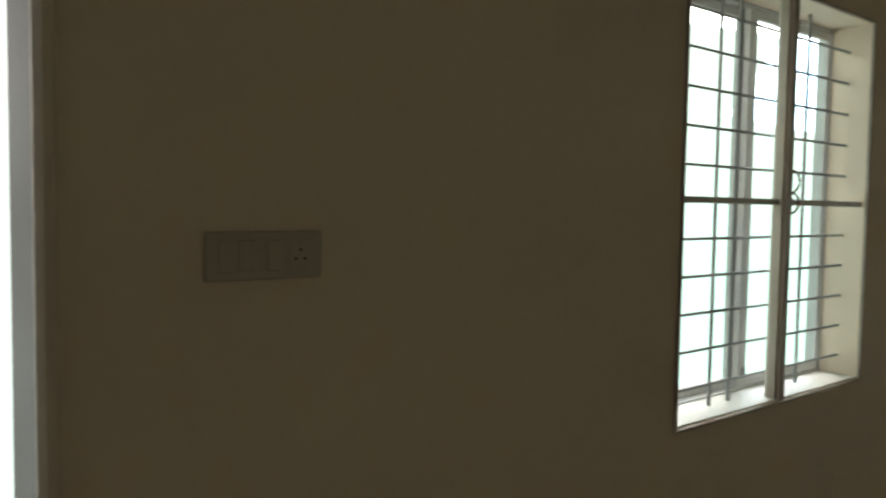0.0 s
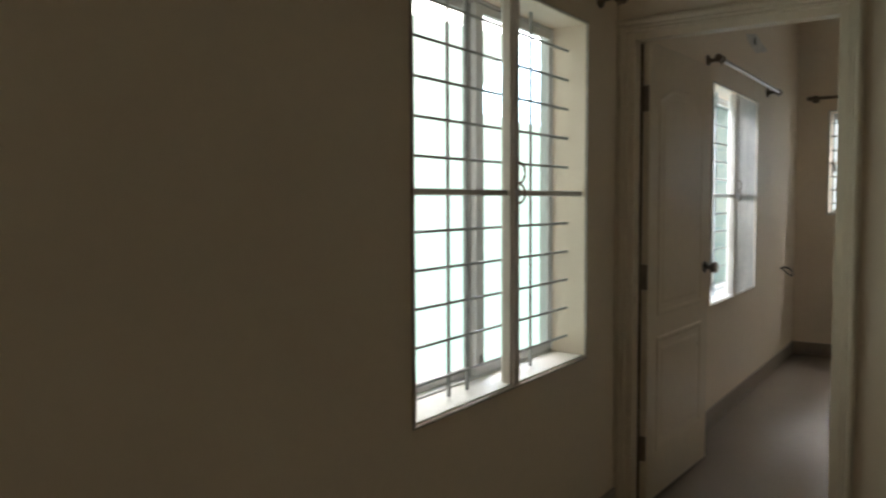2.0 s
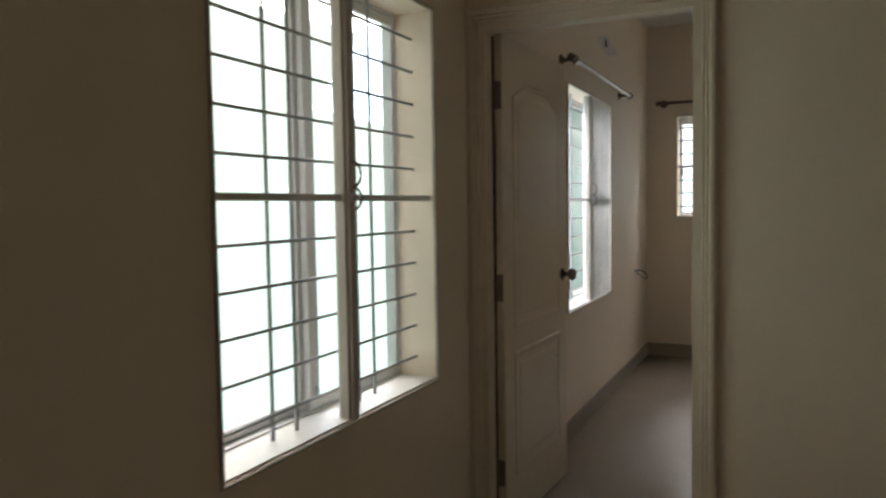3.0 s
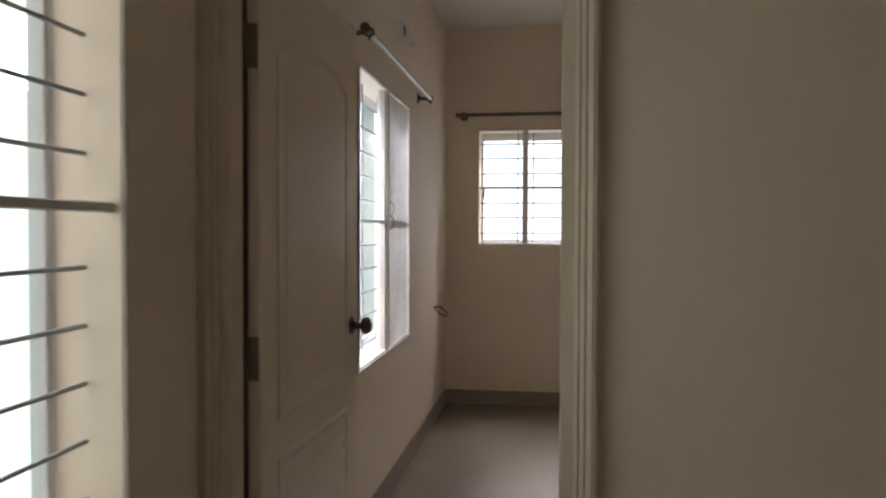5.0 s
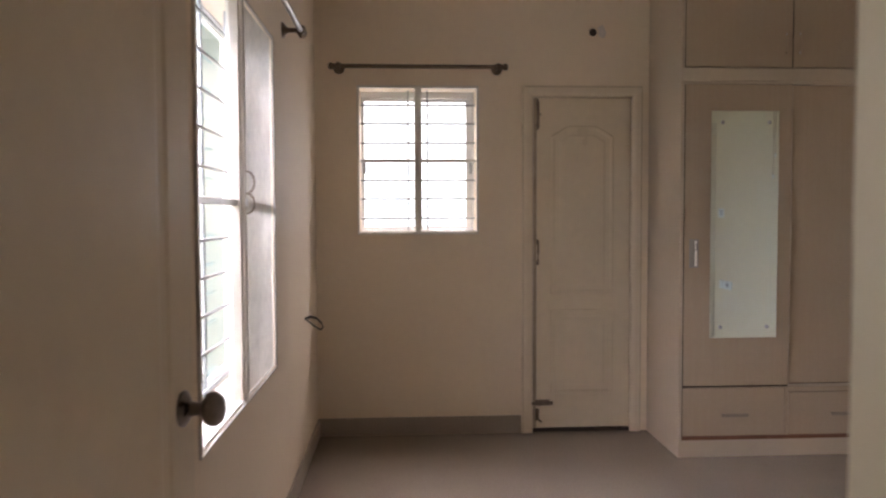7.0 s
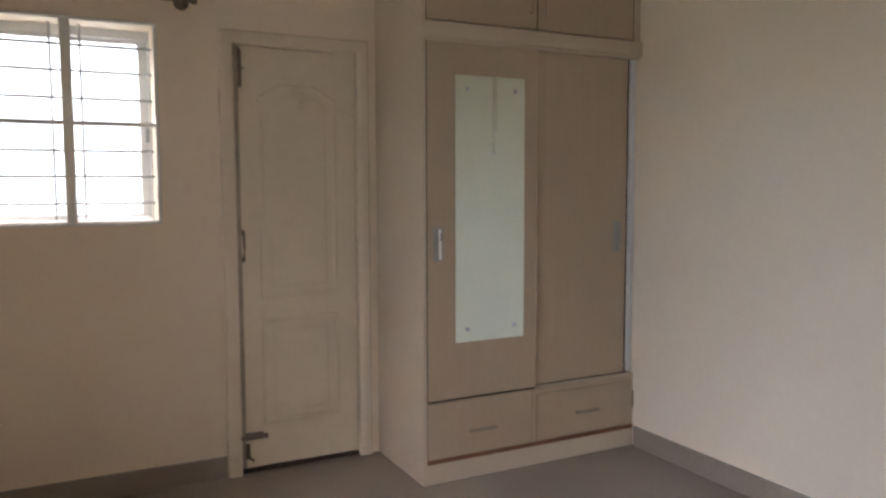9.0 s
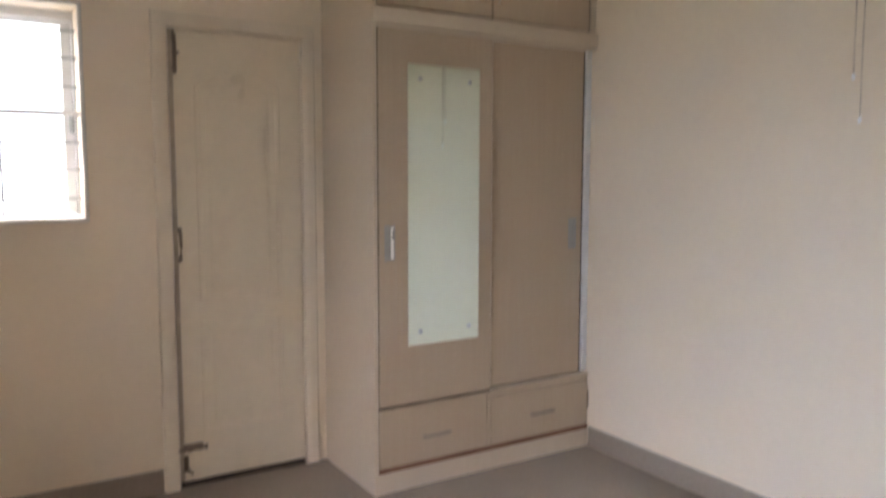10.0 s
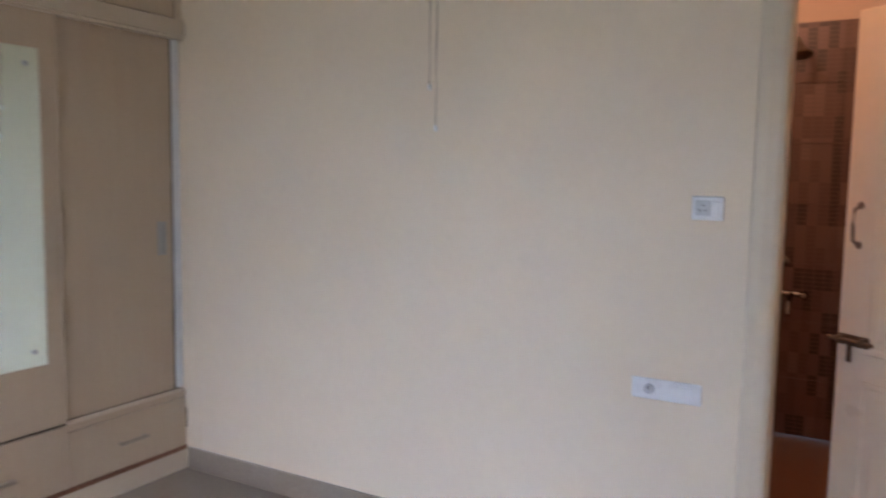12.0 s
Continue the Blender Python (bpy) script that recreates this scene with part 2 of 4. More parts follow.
HAZE = glow("hazy_daylight", (0.80, 0.91, 1.0), (0.72, 0.87, 1.0), 2.4)
HAZE_DOOR = glow("hazy_doorway_light", (0.92, 1.0, 0.98), (0.75, 0.94, 0.92), 1.4)
# Glow dimmed and tinted so window_2 seen aslant looks pale aqua.
HAZE_FAR = glow("dim_far_backdrop", (0.54, 0.86, 0.85), (0.42, 0.80, 0.80), 0.48)
HAZE_NORTH = glow("hazy_courtyard_light", (0.90, 1.0, 0.96), (0.68, 0.94, 0.90), 1.8)

# ---- mesh helpers ----
WORLD = {}


def thing(name, base=(0, 0, 0), rz=0.0, label="", category="", group="", kind=""):
    ob = new(name)
    ob.empty_display_size = 0.1
    ob.matrix_basis = pose(*base, 0, 0, rz)
    WORLD[ob.name] = pose(*base, 0, 0, rz)
    return tagged(ob, label, category, group, kind)


def part(name, bm, mat, parent=None, label="", local=False, smooth=False, shadow=True):
    """One mesh under a thing or a part; the bmesh is in world places unless local."""
    m = WORLD.get(parent.name, Matrix()) if parent else Matrix()
    if parent and not local:
        bm.transform(m.inverted())
    data = bpy.data.meshes.new(name)
    bmesh.ops.recalc_face_normals(bm, faces=bm.faces[:])
    bm.to_mesh(data)
    bm.free()
    data.materials.append(mat)
    if smooth:
        data.polygons.foreach_set("use_smooth", [True] * len(data.polygons))
        data.set_sharp_from_angle(angle=radians(40))
    ob = new(name, data)
    if parent:
        ob.parent = parent
    WORLD[ob.name] = m
    ob.visible_shadow = shadow
    if label:
        ob["label"] = label
    return ob


def box(x0, y0, z0, x1, y1, z1, bevel=0.0, seg=1, bm=None):
    bm = bm or bmesh.new()
    made = bmesh.ops.create_cube(bm, size=1.0)["verts"]
    c, s = Vector(((x0 + x1) / 2, (y0 + y1) / 2, (z0 + z1) / 2)), (abs(x1 - x0), abs(y1 - y0), abs(z1 - z0))
    for v in made:
        v.co = Vector((v.co.x * s[0], v.co.y * s[1], v.co.z * s[2])) + c
    if bevel:
        edges = list({e for v in made for e in v.link_edges})
        bmesh.ops.bevel(bm, geom=edges, offset=min(bevel, min(s) * 0.45), segments=seg, affect="EDGES", profile=0.6)
    return bm


def rod(a, b, r, sides=10, bm=None, r2=None):
    bm = bm or bmesh.new()
    a, b = Vector(a), Vector(b)
    way = b - a
    made = bmesh.ops.create_cone(bm, cap_ends=True, segments=sides, radius1=r, radius2=r if r2 is None else r2, depth=way.length)["verts"]
    m = Matrix.Translation((a + b) / 2) @ way.to_track_quat("Z", "Y").to_matrix().to_4x4()
    bmesh.ops.transform(bm, matrix=m, verts=made)
    return bm


def lathe(profile, origin, axis, sides=20, bm=None, caps=True):
    """Turns (radius, along) pairs round an axis."""
    bm = bm or bmesh.new()
    m = Matrix.Translation(origin) @ Vector(axis).to_track_quat("Z", "Y").to_matrix().to_4x4()
    rings = []
    for r, h in profile:
        rings.append([bm.verts.new(m @ Vector((max(r, 1e-4) * math.cos(2 * math.pi * k / sides), max(r, 1e-4) * math.sin(2 * math.pi * k / sides), h))) for k in range(sides)])
    for p, q in zip(rings, rings[1:]):
        for k in range(sides):
            bm.faces.new((p[k], p[(k + 1) % sides], q[(k + 1) % sides], q[k]))
    if caps:
        bm.faces.new(rings[0][::-1])
        bm.faces.new(rings[-1])
    return bm


def tube(points, r, sides=8, closed=False, bm=None):
    """A round wire through points."""
    bm = bm or bmesh.new()
    pts = [Vector(p) for p in points]
    rings = []
    for i, p in enumerate(pts):
        a = pts[i - 1] if (i or closed) else p
        b = pts[(i + 1) % len(pts)] if (i < len(pts) - 1 or closed) else p
        q = (b - a).to_track_quat("Z", "Y").to_matrix()
        rings.append([bm.verts.new(p + q @ Vector((r * math.cos(2 * math.pi * k / sides), r * math.sin(2 * math.pi * k / sides), 0))) for k in range(sides)])
    n = len(rings)
    for i in range(n if closed else n - 1):
        p, q = rings[i], rings[(i + 1) % n]
        for k in range(sides):
            bm.faces.new((p[k], p[(k + 1) % sides], q[(k + 1) % sides], q[k]))
    if not closed:
        bm.faces.new(rings[0][::-1])
        bm.faces.new(rings[-1])
    return bm


def wall(name, axis, p0, p1, u0, u1, z0, z1, mat, holes=(), label=""):
    """A wall from p0 to p1 thick along axis, with openings (u0, z0, u1, z1) cut right through."""
    us = sorted({u0, u1, *[h[0] for h in holes], *[h[2] for h in holes]})
    zs = sorted({z0, z1, *[h[1] for h in holes], *[h[3] for h in holes]})
    us, zs = [u for u in us if u0 <= u <= u1], [z for z in zs if z0 <= z <= z1]

    def solid(i, j):
        if not (0 <= i < len(us) - 1 and 0 <= j < len(zs) - 1):
            return False
        u, z = (us[i] + us[i + 1]) / 2, (zs[j] + zs[j + 1]) / 2
        return not any(h[0] < u < h[2] and h[1] < z < h[3] for h in holes)

    bm, seen = bmesh.new(), {}

    def vert(u, z, p):
        key = (round(u, 5), round(z, 5), round(p, 5))
        if key not in seen:
            seen[key] = bm.verts.new((p, u, z) if axis == "x" else (u, p, z))
        return seen[key]

    for i in range(len(us) - 1):
        for j in range(len(zs) - 1):
            if not solid(i, j):
                continue
            a, b, c, d = us[i], us[i + 1], zs[j], zs[j + 1]
            for p in (p0, p1):
                bm.faces.new([vert(a, c, p), vert(b, c, p), vert(b, d, p), vert(a, d, p)])
            for di, dj, e in ((-1, 0, ((a, c), (a, d))), (1, 0, ((b, c), (b, d))), (0, -1, ((a, c), (b, c))), (0, 1, ((a, d), (b, d)))):
                if not solid(i + di, j + dj):
                    (ua, za), (ub, zb) = e
                    bm.faces.new([vert(ua, za, p0), vert(ub, zb, p0), vert(ub, zb, p1), vert(ua, za, p1)])
    return tagged(part(name, bm, mat), label, "wall", kind="structure")


# ---- the rooms ----
N, OUT = 1.437, 1.637          # window wall, inner and outer face
E = 7.645                    # far wall of the bedroom
S = -1.850                   # wall with the fan
PX0, PX1 = 3.470, 3.556       # partition between the two rooms
CZ = 2.90                    # ceiling
W1 = (1.993, 0.740, 3.132, 2.042)
W3 = (4.943, 0.738, 6.097, 2.042)
W2 = (0.470, 1.244, 1.172, 2.107)
D1 = (0.584, 1.377, 2.045)     # door to the bedroom: y, y, top
D2 = (-0.484, 0.121, 2.057)   # door in the far wall
D3 = (3.77, 4.498, 2.06)      # bathroom door: x, x, top

wall("wall_north", "y", N, OUT, -2.5, E + 0.23, 0, CZ, WALL, [W1, W3, (-0.59, 0.0, 0.404, 2.1)], "cream painted outer wall with barred windows")
wall("wall_east", "x", E, E + 0.23, S - 0.12, N, 0, CZ, WALL, [W2, (D2[0] - 0.02, 0.0, D2[1] + 0.02, D2[2] + 0.02)], "cream painted bedroom wall with a small window and a door")
wall("wall_south", "y", S - 0.12, S, PX1, E, 0, CZ, WALL, [(D3[0] - 0.05, 0.0, D3[1] + 0.05, D3[2] + 0.05)], "cream painted bedroom wall with a bathroom doorway")
wall("wall_partition", "x", PX0, PX1, -2.6, N, 0, CZ, WALL, [(D1[0] - 0.05, 0.0, D1[1] + 0.05, D1[2] + 0.05)], "cream painted wall between the two rooms")
wall("wall_west", "x", -2.5, -2.38, -2.6, N, 0, CZ, WALL, (), "plain cream painted wall")
wall("wall_front_south", "y", -2.72, -2.6, -2.5, PX1, 0, CZ, WALL, (), "plain cream painted wall")
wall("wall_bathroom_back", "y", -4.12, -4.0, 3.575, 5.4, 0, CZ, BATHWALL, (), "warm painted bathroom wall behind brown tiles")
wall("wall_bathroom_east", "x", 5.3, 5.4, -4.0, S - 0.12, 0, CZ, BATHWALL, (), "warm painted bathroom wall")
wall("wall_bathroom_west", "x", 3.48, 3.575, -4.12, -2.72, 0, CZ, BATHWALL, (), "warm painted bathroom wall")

tagged(part("floor", box(-2.5, -2.72, -0.12, E + 0.23, OUT, 0), FLOOR), "glossy grey-beige vitrified tile floor", "floor", kind="structure")
tagged(part("floor_bathroom", box(3.48, -4.12, -0.12, 5.4, -2.724, -0.02), BATHFLOOR), "dark reddish brown bathroom floor", "floor", kind="structure")
tagged(part("floor_bathroom_near", box(3.58, -2.72, 0.0, 5.3, S - 0.12, 0.004), BATHFLOOR), "dark reddish brown bathroom floor", "floor", kind="structure")
tagged(part("ceiling", box(-2.5, -4.12, CZ, E + 0.23, OUT, CZ + 0.15), CEIL), "plain off-white ceiling", "ceiling", kind="structure")

# tiled skirting
for nm, b in (
    ("baseboard", (PX1, N - 0.012, 0, E - 0.012, N, 0.108)),
    ("baseboard", (E - 0.012, 0.195, 0, E, N, 0.108)),
    ("baseboard", (4.578, S, 0, 7.09, S + 0.012, 0.108)),
    ("baseboard", (PX1 + 0.012, S, 0, D3[0] - 0.095, S + 0.012, 0.108)),
    ("baseboard", (PX1, S, 0, PX1 + 0.012, D1[0] - 0.08, 0.108)),
    ("baseboard", (0.45, N - 0.012, 0, PX0 - 0.02, N, 0.108)),
    ("baseboard", (PX0 - 0.012, -2.6, 0, PX0, D1[0] - 0.08, 0.108)),
):
    tagged(part(nm, box(*b, bevel=0.002), SKIRT), "grey tile skirting along the wall foot", "skirting", kind="structure")


# ---- windows ----
def window(name, axis, plane, out, u0, z0, u1, z1, uprights, bars, label, mids, border=0.010, thin=0.005, sash=(0.004, 0.030, 0.012, 0.012, 0.030), edge=None, ends=None):
    """A barred window: border and post at the inner face, iron bars in the reveal, two sliding sashes outside.
    axis "y": in a wall of constant y; out: +1 towards the outside along the axis."""
    mid, edge = (u0 + u1) / 2, edge or BORDER
    t = thing(name, (mid, plane, z0) if axis == "y" else (plane, mid, z0), 0, label, "window", kind="structure")

    def b(ua, da, za, ub, db, zb, bevel=0.0):
        pa, pb = plane + out * da, plane + out * db
        return box(ua, min(pa, pb), za, ub, max(pa, pb), zb, bevel) if axis == "y" else box(min(pa, pb), ua, za, max(pa, pb), ub, zb, bevel)

    def p(u, d, z):
        return (u, plane + out * d, z) if axis == "y" else (plane + out * d, u, z)

    # border strips proud of the wall, round the opening
    for ua, za, ub, zb in ((u0 - border, z0 - border, u1 + border, z0), (u0 - border, z1, u1 + border, z1 + border), (u0 - border, z0, u0, z1), (u1, z0, u1 + border, z1)):
        part("window_frame", b(ua, -0.010, za, ub, -0.0005, zb, 0.003), edge, t)
    # post and cross bar of the inner frame
    # By default post fronts carry painted backlit shade; the back stays white.
    part("post", b(mid - 0.022, 0.002, z0, mid + 0.022, 0.034, z1, 0.003), edge, t)
    part("post_bead", b(mid - 0.012, -0.008, z0, mid + 0.020, 0.002, z1, 0.002), edge, t)
    part("post_back", b(mid - 0.010, 0.034, z0, mid + 0.012, 0.046, z1, 0.002), WHITE, t)
    for ua, ub in ((u0, mid - 0.022), (mid + 0.022, u1)):
        part("cross_bar", b(ua, 0.012, mids - 0.010, ub, 0.034, mids + 0.010, 0.003), GLOSSBAR, t)
    part("window_sill", b(u0, 0.002, z0, u1, 0.140, z0 + 0.006, 0.001), WHITE, t, "white painted sill")
    # iron bars
    for z in bars:
        part("bar", rod(p(u0, 0.078, z), p(u1, 0.078, z), thin, 8), IRON, t, smooth=True)
    for u, r in uprights:
        part("upright_bar", rod(p(u, 0.085, z0 + 0.006), p(u, 0.085, z1), r, 8), IRON, t, smooth=True)
    # fixed outer frame and two sashes on separate tracks
    f, st, foot, top, rail = sash
    for ua, za, ub, zb in ((u0, z0 + 0.006, u1, z0 + foot), (u0, z1 - top, u1, z1), (u0, z0 + foot, u0 + f, z1 - top), (u1 - f, z0 + foot, u1, z1 - top)):
        part("outer_frame", b(ua, 0.140, za, ub, 0.198, zb, 0.002), SASH, t)
    za, zb = z0 + foot + 0.001, z1 - top - 0.001
    low_end, high_end = ends or (st * 0.5, st * 0.5)
    # the far sash slides behind the near one; the two stiles lap at the middle
    for ua, ub, d, sa, sb in ((u0 + f + 0.001, mid + 0.020, 0.172, low_end, st * 1.4), (mid - 0.006, u1 - f - 0.001, 0.146, st * 1.7, high_end)):
        s = part("sash", b(ua, d, za, ua + sa, d + 0.022, zb, 0.002), SASH, t)
        part("stile", b(ub - sb, d, za, ub, d + 0.022, zb, 0.002), SASH, s)
        part("rail", b(ua + sa, d, za, ub - sb, d + 0.022, za + rail, 0.002), SASH, s)
        part("rail", b(ua + sa, d, zb - rail, ub - sb, d + 0.022, zb, 0.002), SASH, s)
        part("pane", b(ua + sa - 0.002, d + 0.010, za + rail - 0.002, ub - sb + 0.002, d + 0.014, zb - rail + 0.002), GLASS, s, "greenish clear glass", shadow=False)
    return t, p, b, mid


BAR_HEIGHTS = [1.270 - 0.1135 * k for k in range(4, -1, -1)] + [1.491 + 0.1145 * k for k in range(5)]
w1, p1, b1, m1 = window("window_1", "y", N, 1, *W1, ((2.291, 0.006), (2.398, 0.006), (2.737, 0.006), (2.836, 0.006)), BAR_HEIGHTS, "white window with grey iron bars and sliding glass", 1.386)
w3, p3, b3, m3 = window("window_2", "y", N, 1, *W3, ((5.241, 0.006), (5.348, 0.006), (5.689, 0.006), (5.783, 0.006)), BAR_HEIGHTS, "white bedroom window with grey iron bars and sliding glass", 1.386)
w2, p2, b2, m2 = window("window_3", "x", E, 1, *W2, ((0.762, 0.005), (0.880, 0.005)), [1.325, 1.445, 1.558, 1.786, 1.904, 2.016], "small white window with thin bars in the far wall", 1.674, 0.016, 0.0062, (0.008, 0.015, 0.014, 0.040, 0.016), WHITE, (0.038, 0.012))


def ring_handles(t, p, u, z):
    """Two D-shaped wire pulls on the post, one over and one under the cross bar."""
    for za, zb in ((z + 0.030, z + 0.102), (z - 0.036, z + 0.030)):
        pts = [p(u, -0.010 - 0.026 * math.sin(math.pi * k / 12), (za + zb) / 2 - (zb - za) / 2 * math.cos(math.pi * k / 12)) for k in range(13)]
        part("ring_pull", tube(pts, 0.0040, 6), HINGE, t, "bent wire pull", smooth=True)
    part("latch", box(*[min(a, b) for a, b in zip(p(u - 0.012, -0.014, z - 0.014), p(u + 0.012, -0.006, z + 0.014))], *[max(a, b) for a, b in zip(p(u - 0.012, -0.014, z - 0.014), p(u + 0.012, -0.006, z + 0.014))], bevel=0.003), STEEL, t)


ring_handles(w1, p1, m1 + 0.006, 1.386)
ring_handles(w3, p3, m3 + 0.006, 1.386)
for t, b, m in ((w1, b1, m1), (w3, b3, m3)):
    part("sash_lock", b(m + 0.012, 0.136, W1[1] + 0.052, m + 0.030, 0.1455, W1[1] + 0.084, 0.003), IRON, t, "small grey sash lock")
net = part("net_frame", b3(m3 + 0.0225, 0.001, W3[1] + 0.007, m3 + 0.034, 0.011, W3[3] - 0.001, 0.001), WHITE, w3)
bm = bmesh.new()
na, nb, nz0, nz1, pitch, wirew = m3 + 0.036, W3[2] - 0.001, W3[1] + 0.007, W3[3] - 0.001, 0.0028, 0.00034


def strip(x0, x1, z0, z1, y):
    vs = [bm.verts.new(v) for v in ((x0, y, z0), (x1, y, z0), (x1, y, z1), (x0, y, z1), (x0, y + 0.0005, z0), (x1, y + 0.0005, z0), (x1, y + 0.0005, z1), (x0, y + 0.0005, z1))]
    for q in ((0, 1, 2, 3), (7, 6, 5, 4), (0, 4, 5, 1), (1, 5, 6, 2), (2, 6, 7, 3), (3, 7, 4, 0)):
        bm.faces.new([vs[k] for k in q])


for k in range(int((nb - na) / pitch)):
    strip(na + k * pitch, na + k * pitch + 2 * wirew, nz0, nz1, N + 0.005)
for k in range(int((nz1 - nz0) / pitch)):
    strip(na, nb, nz0 + k * pitch, nz0 + k * pitch + 2 * wirew, N + 0.0056)
part("insect_net", bm, NET, net, "fine dusty insect net")

for u in (W2[0] + 0.022, W2[2] - 0.022):
    part("sash_latch", b2(u - 0.010, 0.122, 1.60, u + 0.010, 0.140, 1.69, 0.004), IRON, w2, "dark sash latch")

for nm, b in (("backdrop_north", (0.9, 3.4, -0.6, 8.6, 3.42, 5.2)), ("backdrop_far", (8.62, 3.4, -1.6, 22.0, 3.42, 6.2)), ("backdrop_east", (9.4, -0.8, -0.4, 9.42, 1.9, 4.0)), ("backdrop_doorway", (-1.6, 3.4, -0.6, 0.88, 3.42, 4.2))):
    tagged(part(nm, box(*b), {"backdrop_north": HAZE_NORTH, "backdrop_far": HAZE_FAR, "backdrop_doorway": HAZE_DOOR}.get(nm, HAZE)), "glowing backdrop of hazy daylight outside", "sky", kind="structure")


# ---- doors ----
def panel_outline(u0, v0, u1, v1, arch):
    pts = [(u0, v0), (u1, v0)]
    k = 14
    for i in range(k + 1):
        f = i / k
        rise = arch * min(1.0, math.sin(math.pi * f) * 1.25) if arch else 0.0
        pts.append((u1 + (u0 - u1) * f, v1 + rise))
        if not arch and i == 0:
            pts.append((u0, v1))
            break
    return pts


def moulding(bm, pts, face, sign, steps):
    """A moulded panel standing on a leaf's face: loops set in by steps of (inset, height)."""
    n = len(pts)
    loops = []
    for inset, h in steps:
        loop = []
        for i in range(n):
            (ax, ay), (bx, by), (cx, cy) = pts[i - 1], pts[i], pts[(i + 1) % n]
            e1, e2 = Vector((bx - ax, by - ay)).normalized(), Vector((cx - bx, cy - by)).normalized()
            n1, n2 = Vector((-e1.y, e1.x)), Vector((-e2.y, e2.x))
            m = (n1 + n2).normalized()
            m *= inset / max(0.5, m.dot(n1))
            loop.append(bm.verts.new((bx + m.x, face + sign * h, by + m.y)))
        loops.append(loop)
    for p, q in zip(loops, loops[1:]):
        for i in range(n):
            bm.faces.new((p[i], p[(i + 1) % n], q[(i + 1) % n], q[i]))
    bm.faces.new(loops[-1])


STEPS = ((0.0, 0.0), (0.004, 0.0045), (0.016, 0.0045), (0.026, 0.001), (0.050, 0.001), (0.066, 0.004))


def door_leaf(t, w, h, z0, thick=0.034, flip=False):
    """Local: along +x from the hinge, faces at y = 0 and y = -thick (or +thick)."""
    y0, y1 = (0, thick) if flip else (-thick, 0)
    leaf = part("leaf", box(0, y0, z0, w, y1, z0 + h, 0.003), DOOR, t, local=True)
    st = 0.105
    top, low = (z0 + 0.83, z0 + h - 0.235), (z0 + 0.21, z0 + 0.735)
    for face, sign in ((y0, -1), (y1, 1)):
        for (a, b), arch in ((top, 0.065), (low, 0.0)):
            bm = bmesh.new()
            moulding(bm, panel_outline(st, a, w - st, b, arch), face, sign, STEPS)
            part("panel", bm, DOOR, leaf, local=True)
    return leaf


def frame_member(t, name, axis, a, b, profile, along, mat):
    """Extrudes a closed profile up the z axis, or along y or x as a head; a list of ends gives a mitred end."""
    bm = bmesh.new()
    low, high = [], []
    starts = a if isinstance(a, list) else [a] * len(profile)
    ends = b if isinstance(b, list) else [b] * len(profile)
    for (u, v), a, b in zip(profile, starts, ends):
        if along == "z":
            low.append(bm.verts.new((u, v, a)))
            high.append(bm.verts.new((u, v, b)))
        elif along == "y":
            low.append(bm.verts.new((u, a, v)))
            high.append(bm.verts.new((u, b, v)))
        else:
            low.append(bm.verts.new((a, u, v)))
            high.append(bm.verts.new((b, u, v)))
    n = len(profile)
    for i in range(n):
        bm.faces.new((low[i], low[(i + 1) % n], high[(i + 1) % n], high[i]))
    bm.faces.new(low[::-1])
    bm.faces.new(high)
    return part(name, bm, mat, t)


# bedroom door: moulded frame, leaf swung open against the window wall
d1 = thing("door_1", (3.5, 1.0, 0), 0, "cream moulded panel door standing open into the bedroom", "door", kind="structure")


JAMB = ((3.562, 0.0), (3.545, 0.0), (3.545, -0.012), (3.480, -0.012), (3.478, -0.010), (3.478, 0.018), (3.462, 0.020), (3.457, 0.025), (3.461, 0.030), (3.452, 0.032), (3.447, 0.038), (3.451, 0.044), (3.441, 0.046), (3.435, 0.054), (3.438, 0.064), (3.446, 0.070), (3.4695, 0.072), (3.4695, 0.049), (3.562, 0.049))


def jamb_profile(y, s):
    """The stepped section of a jamb whose inner face is at y; s: +1 when the wall lies on +y."""
    return [(x, y + s * v) for x, v in JAMB]


frame_member(d1, "jamb", "z", 0, [D1[2] + v - 0.0003 for x, v in JAMB], jamb_profile(D1[0], -1), "z", FRAME)
left = [(3.562, D1[1]), (3.545, D1[1]), (3.545, D1[1] - 0.012), (3.480, D1[1] - 0.012), (3.478, D1[1] - 0.010), (3.478, D1[1] + 0.018), (3.462, D1[1] + 0.020), (3.457, D1[1] + 0.025), (3.461, D1[1] + 0.030), (3.452, D1[1] + 0.032), (3.446, D1[1] + 0.040), (3.446, N - 0.001), (3.4695, N - 0.001), (3.4695, D1[1] + 0.049), (3.562, D1[1] + 0.049)]
frame_member(d1, "jamb", "z", 0, [D1[2] + y - D1[1] - 0.0003 for x, y in left], left, "z", FRAME)
head = [(x, D1[2] + v) for x, v in JAMB]
frame_member(d1, "head", "y", [D1[0] - v for x, v in JAMB], [min(D1[1] + v, N - 0.0015) for x, v in JAMB], head, "y", FRAME)

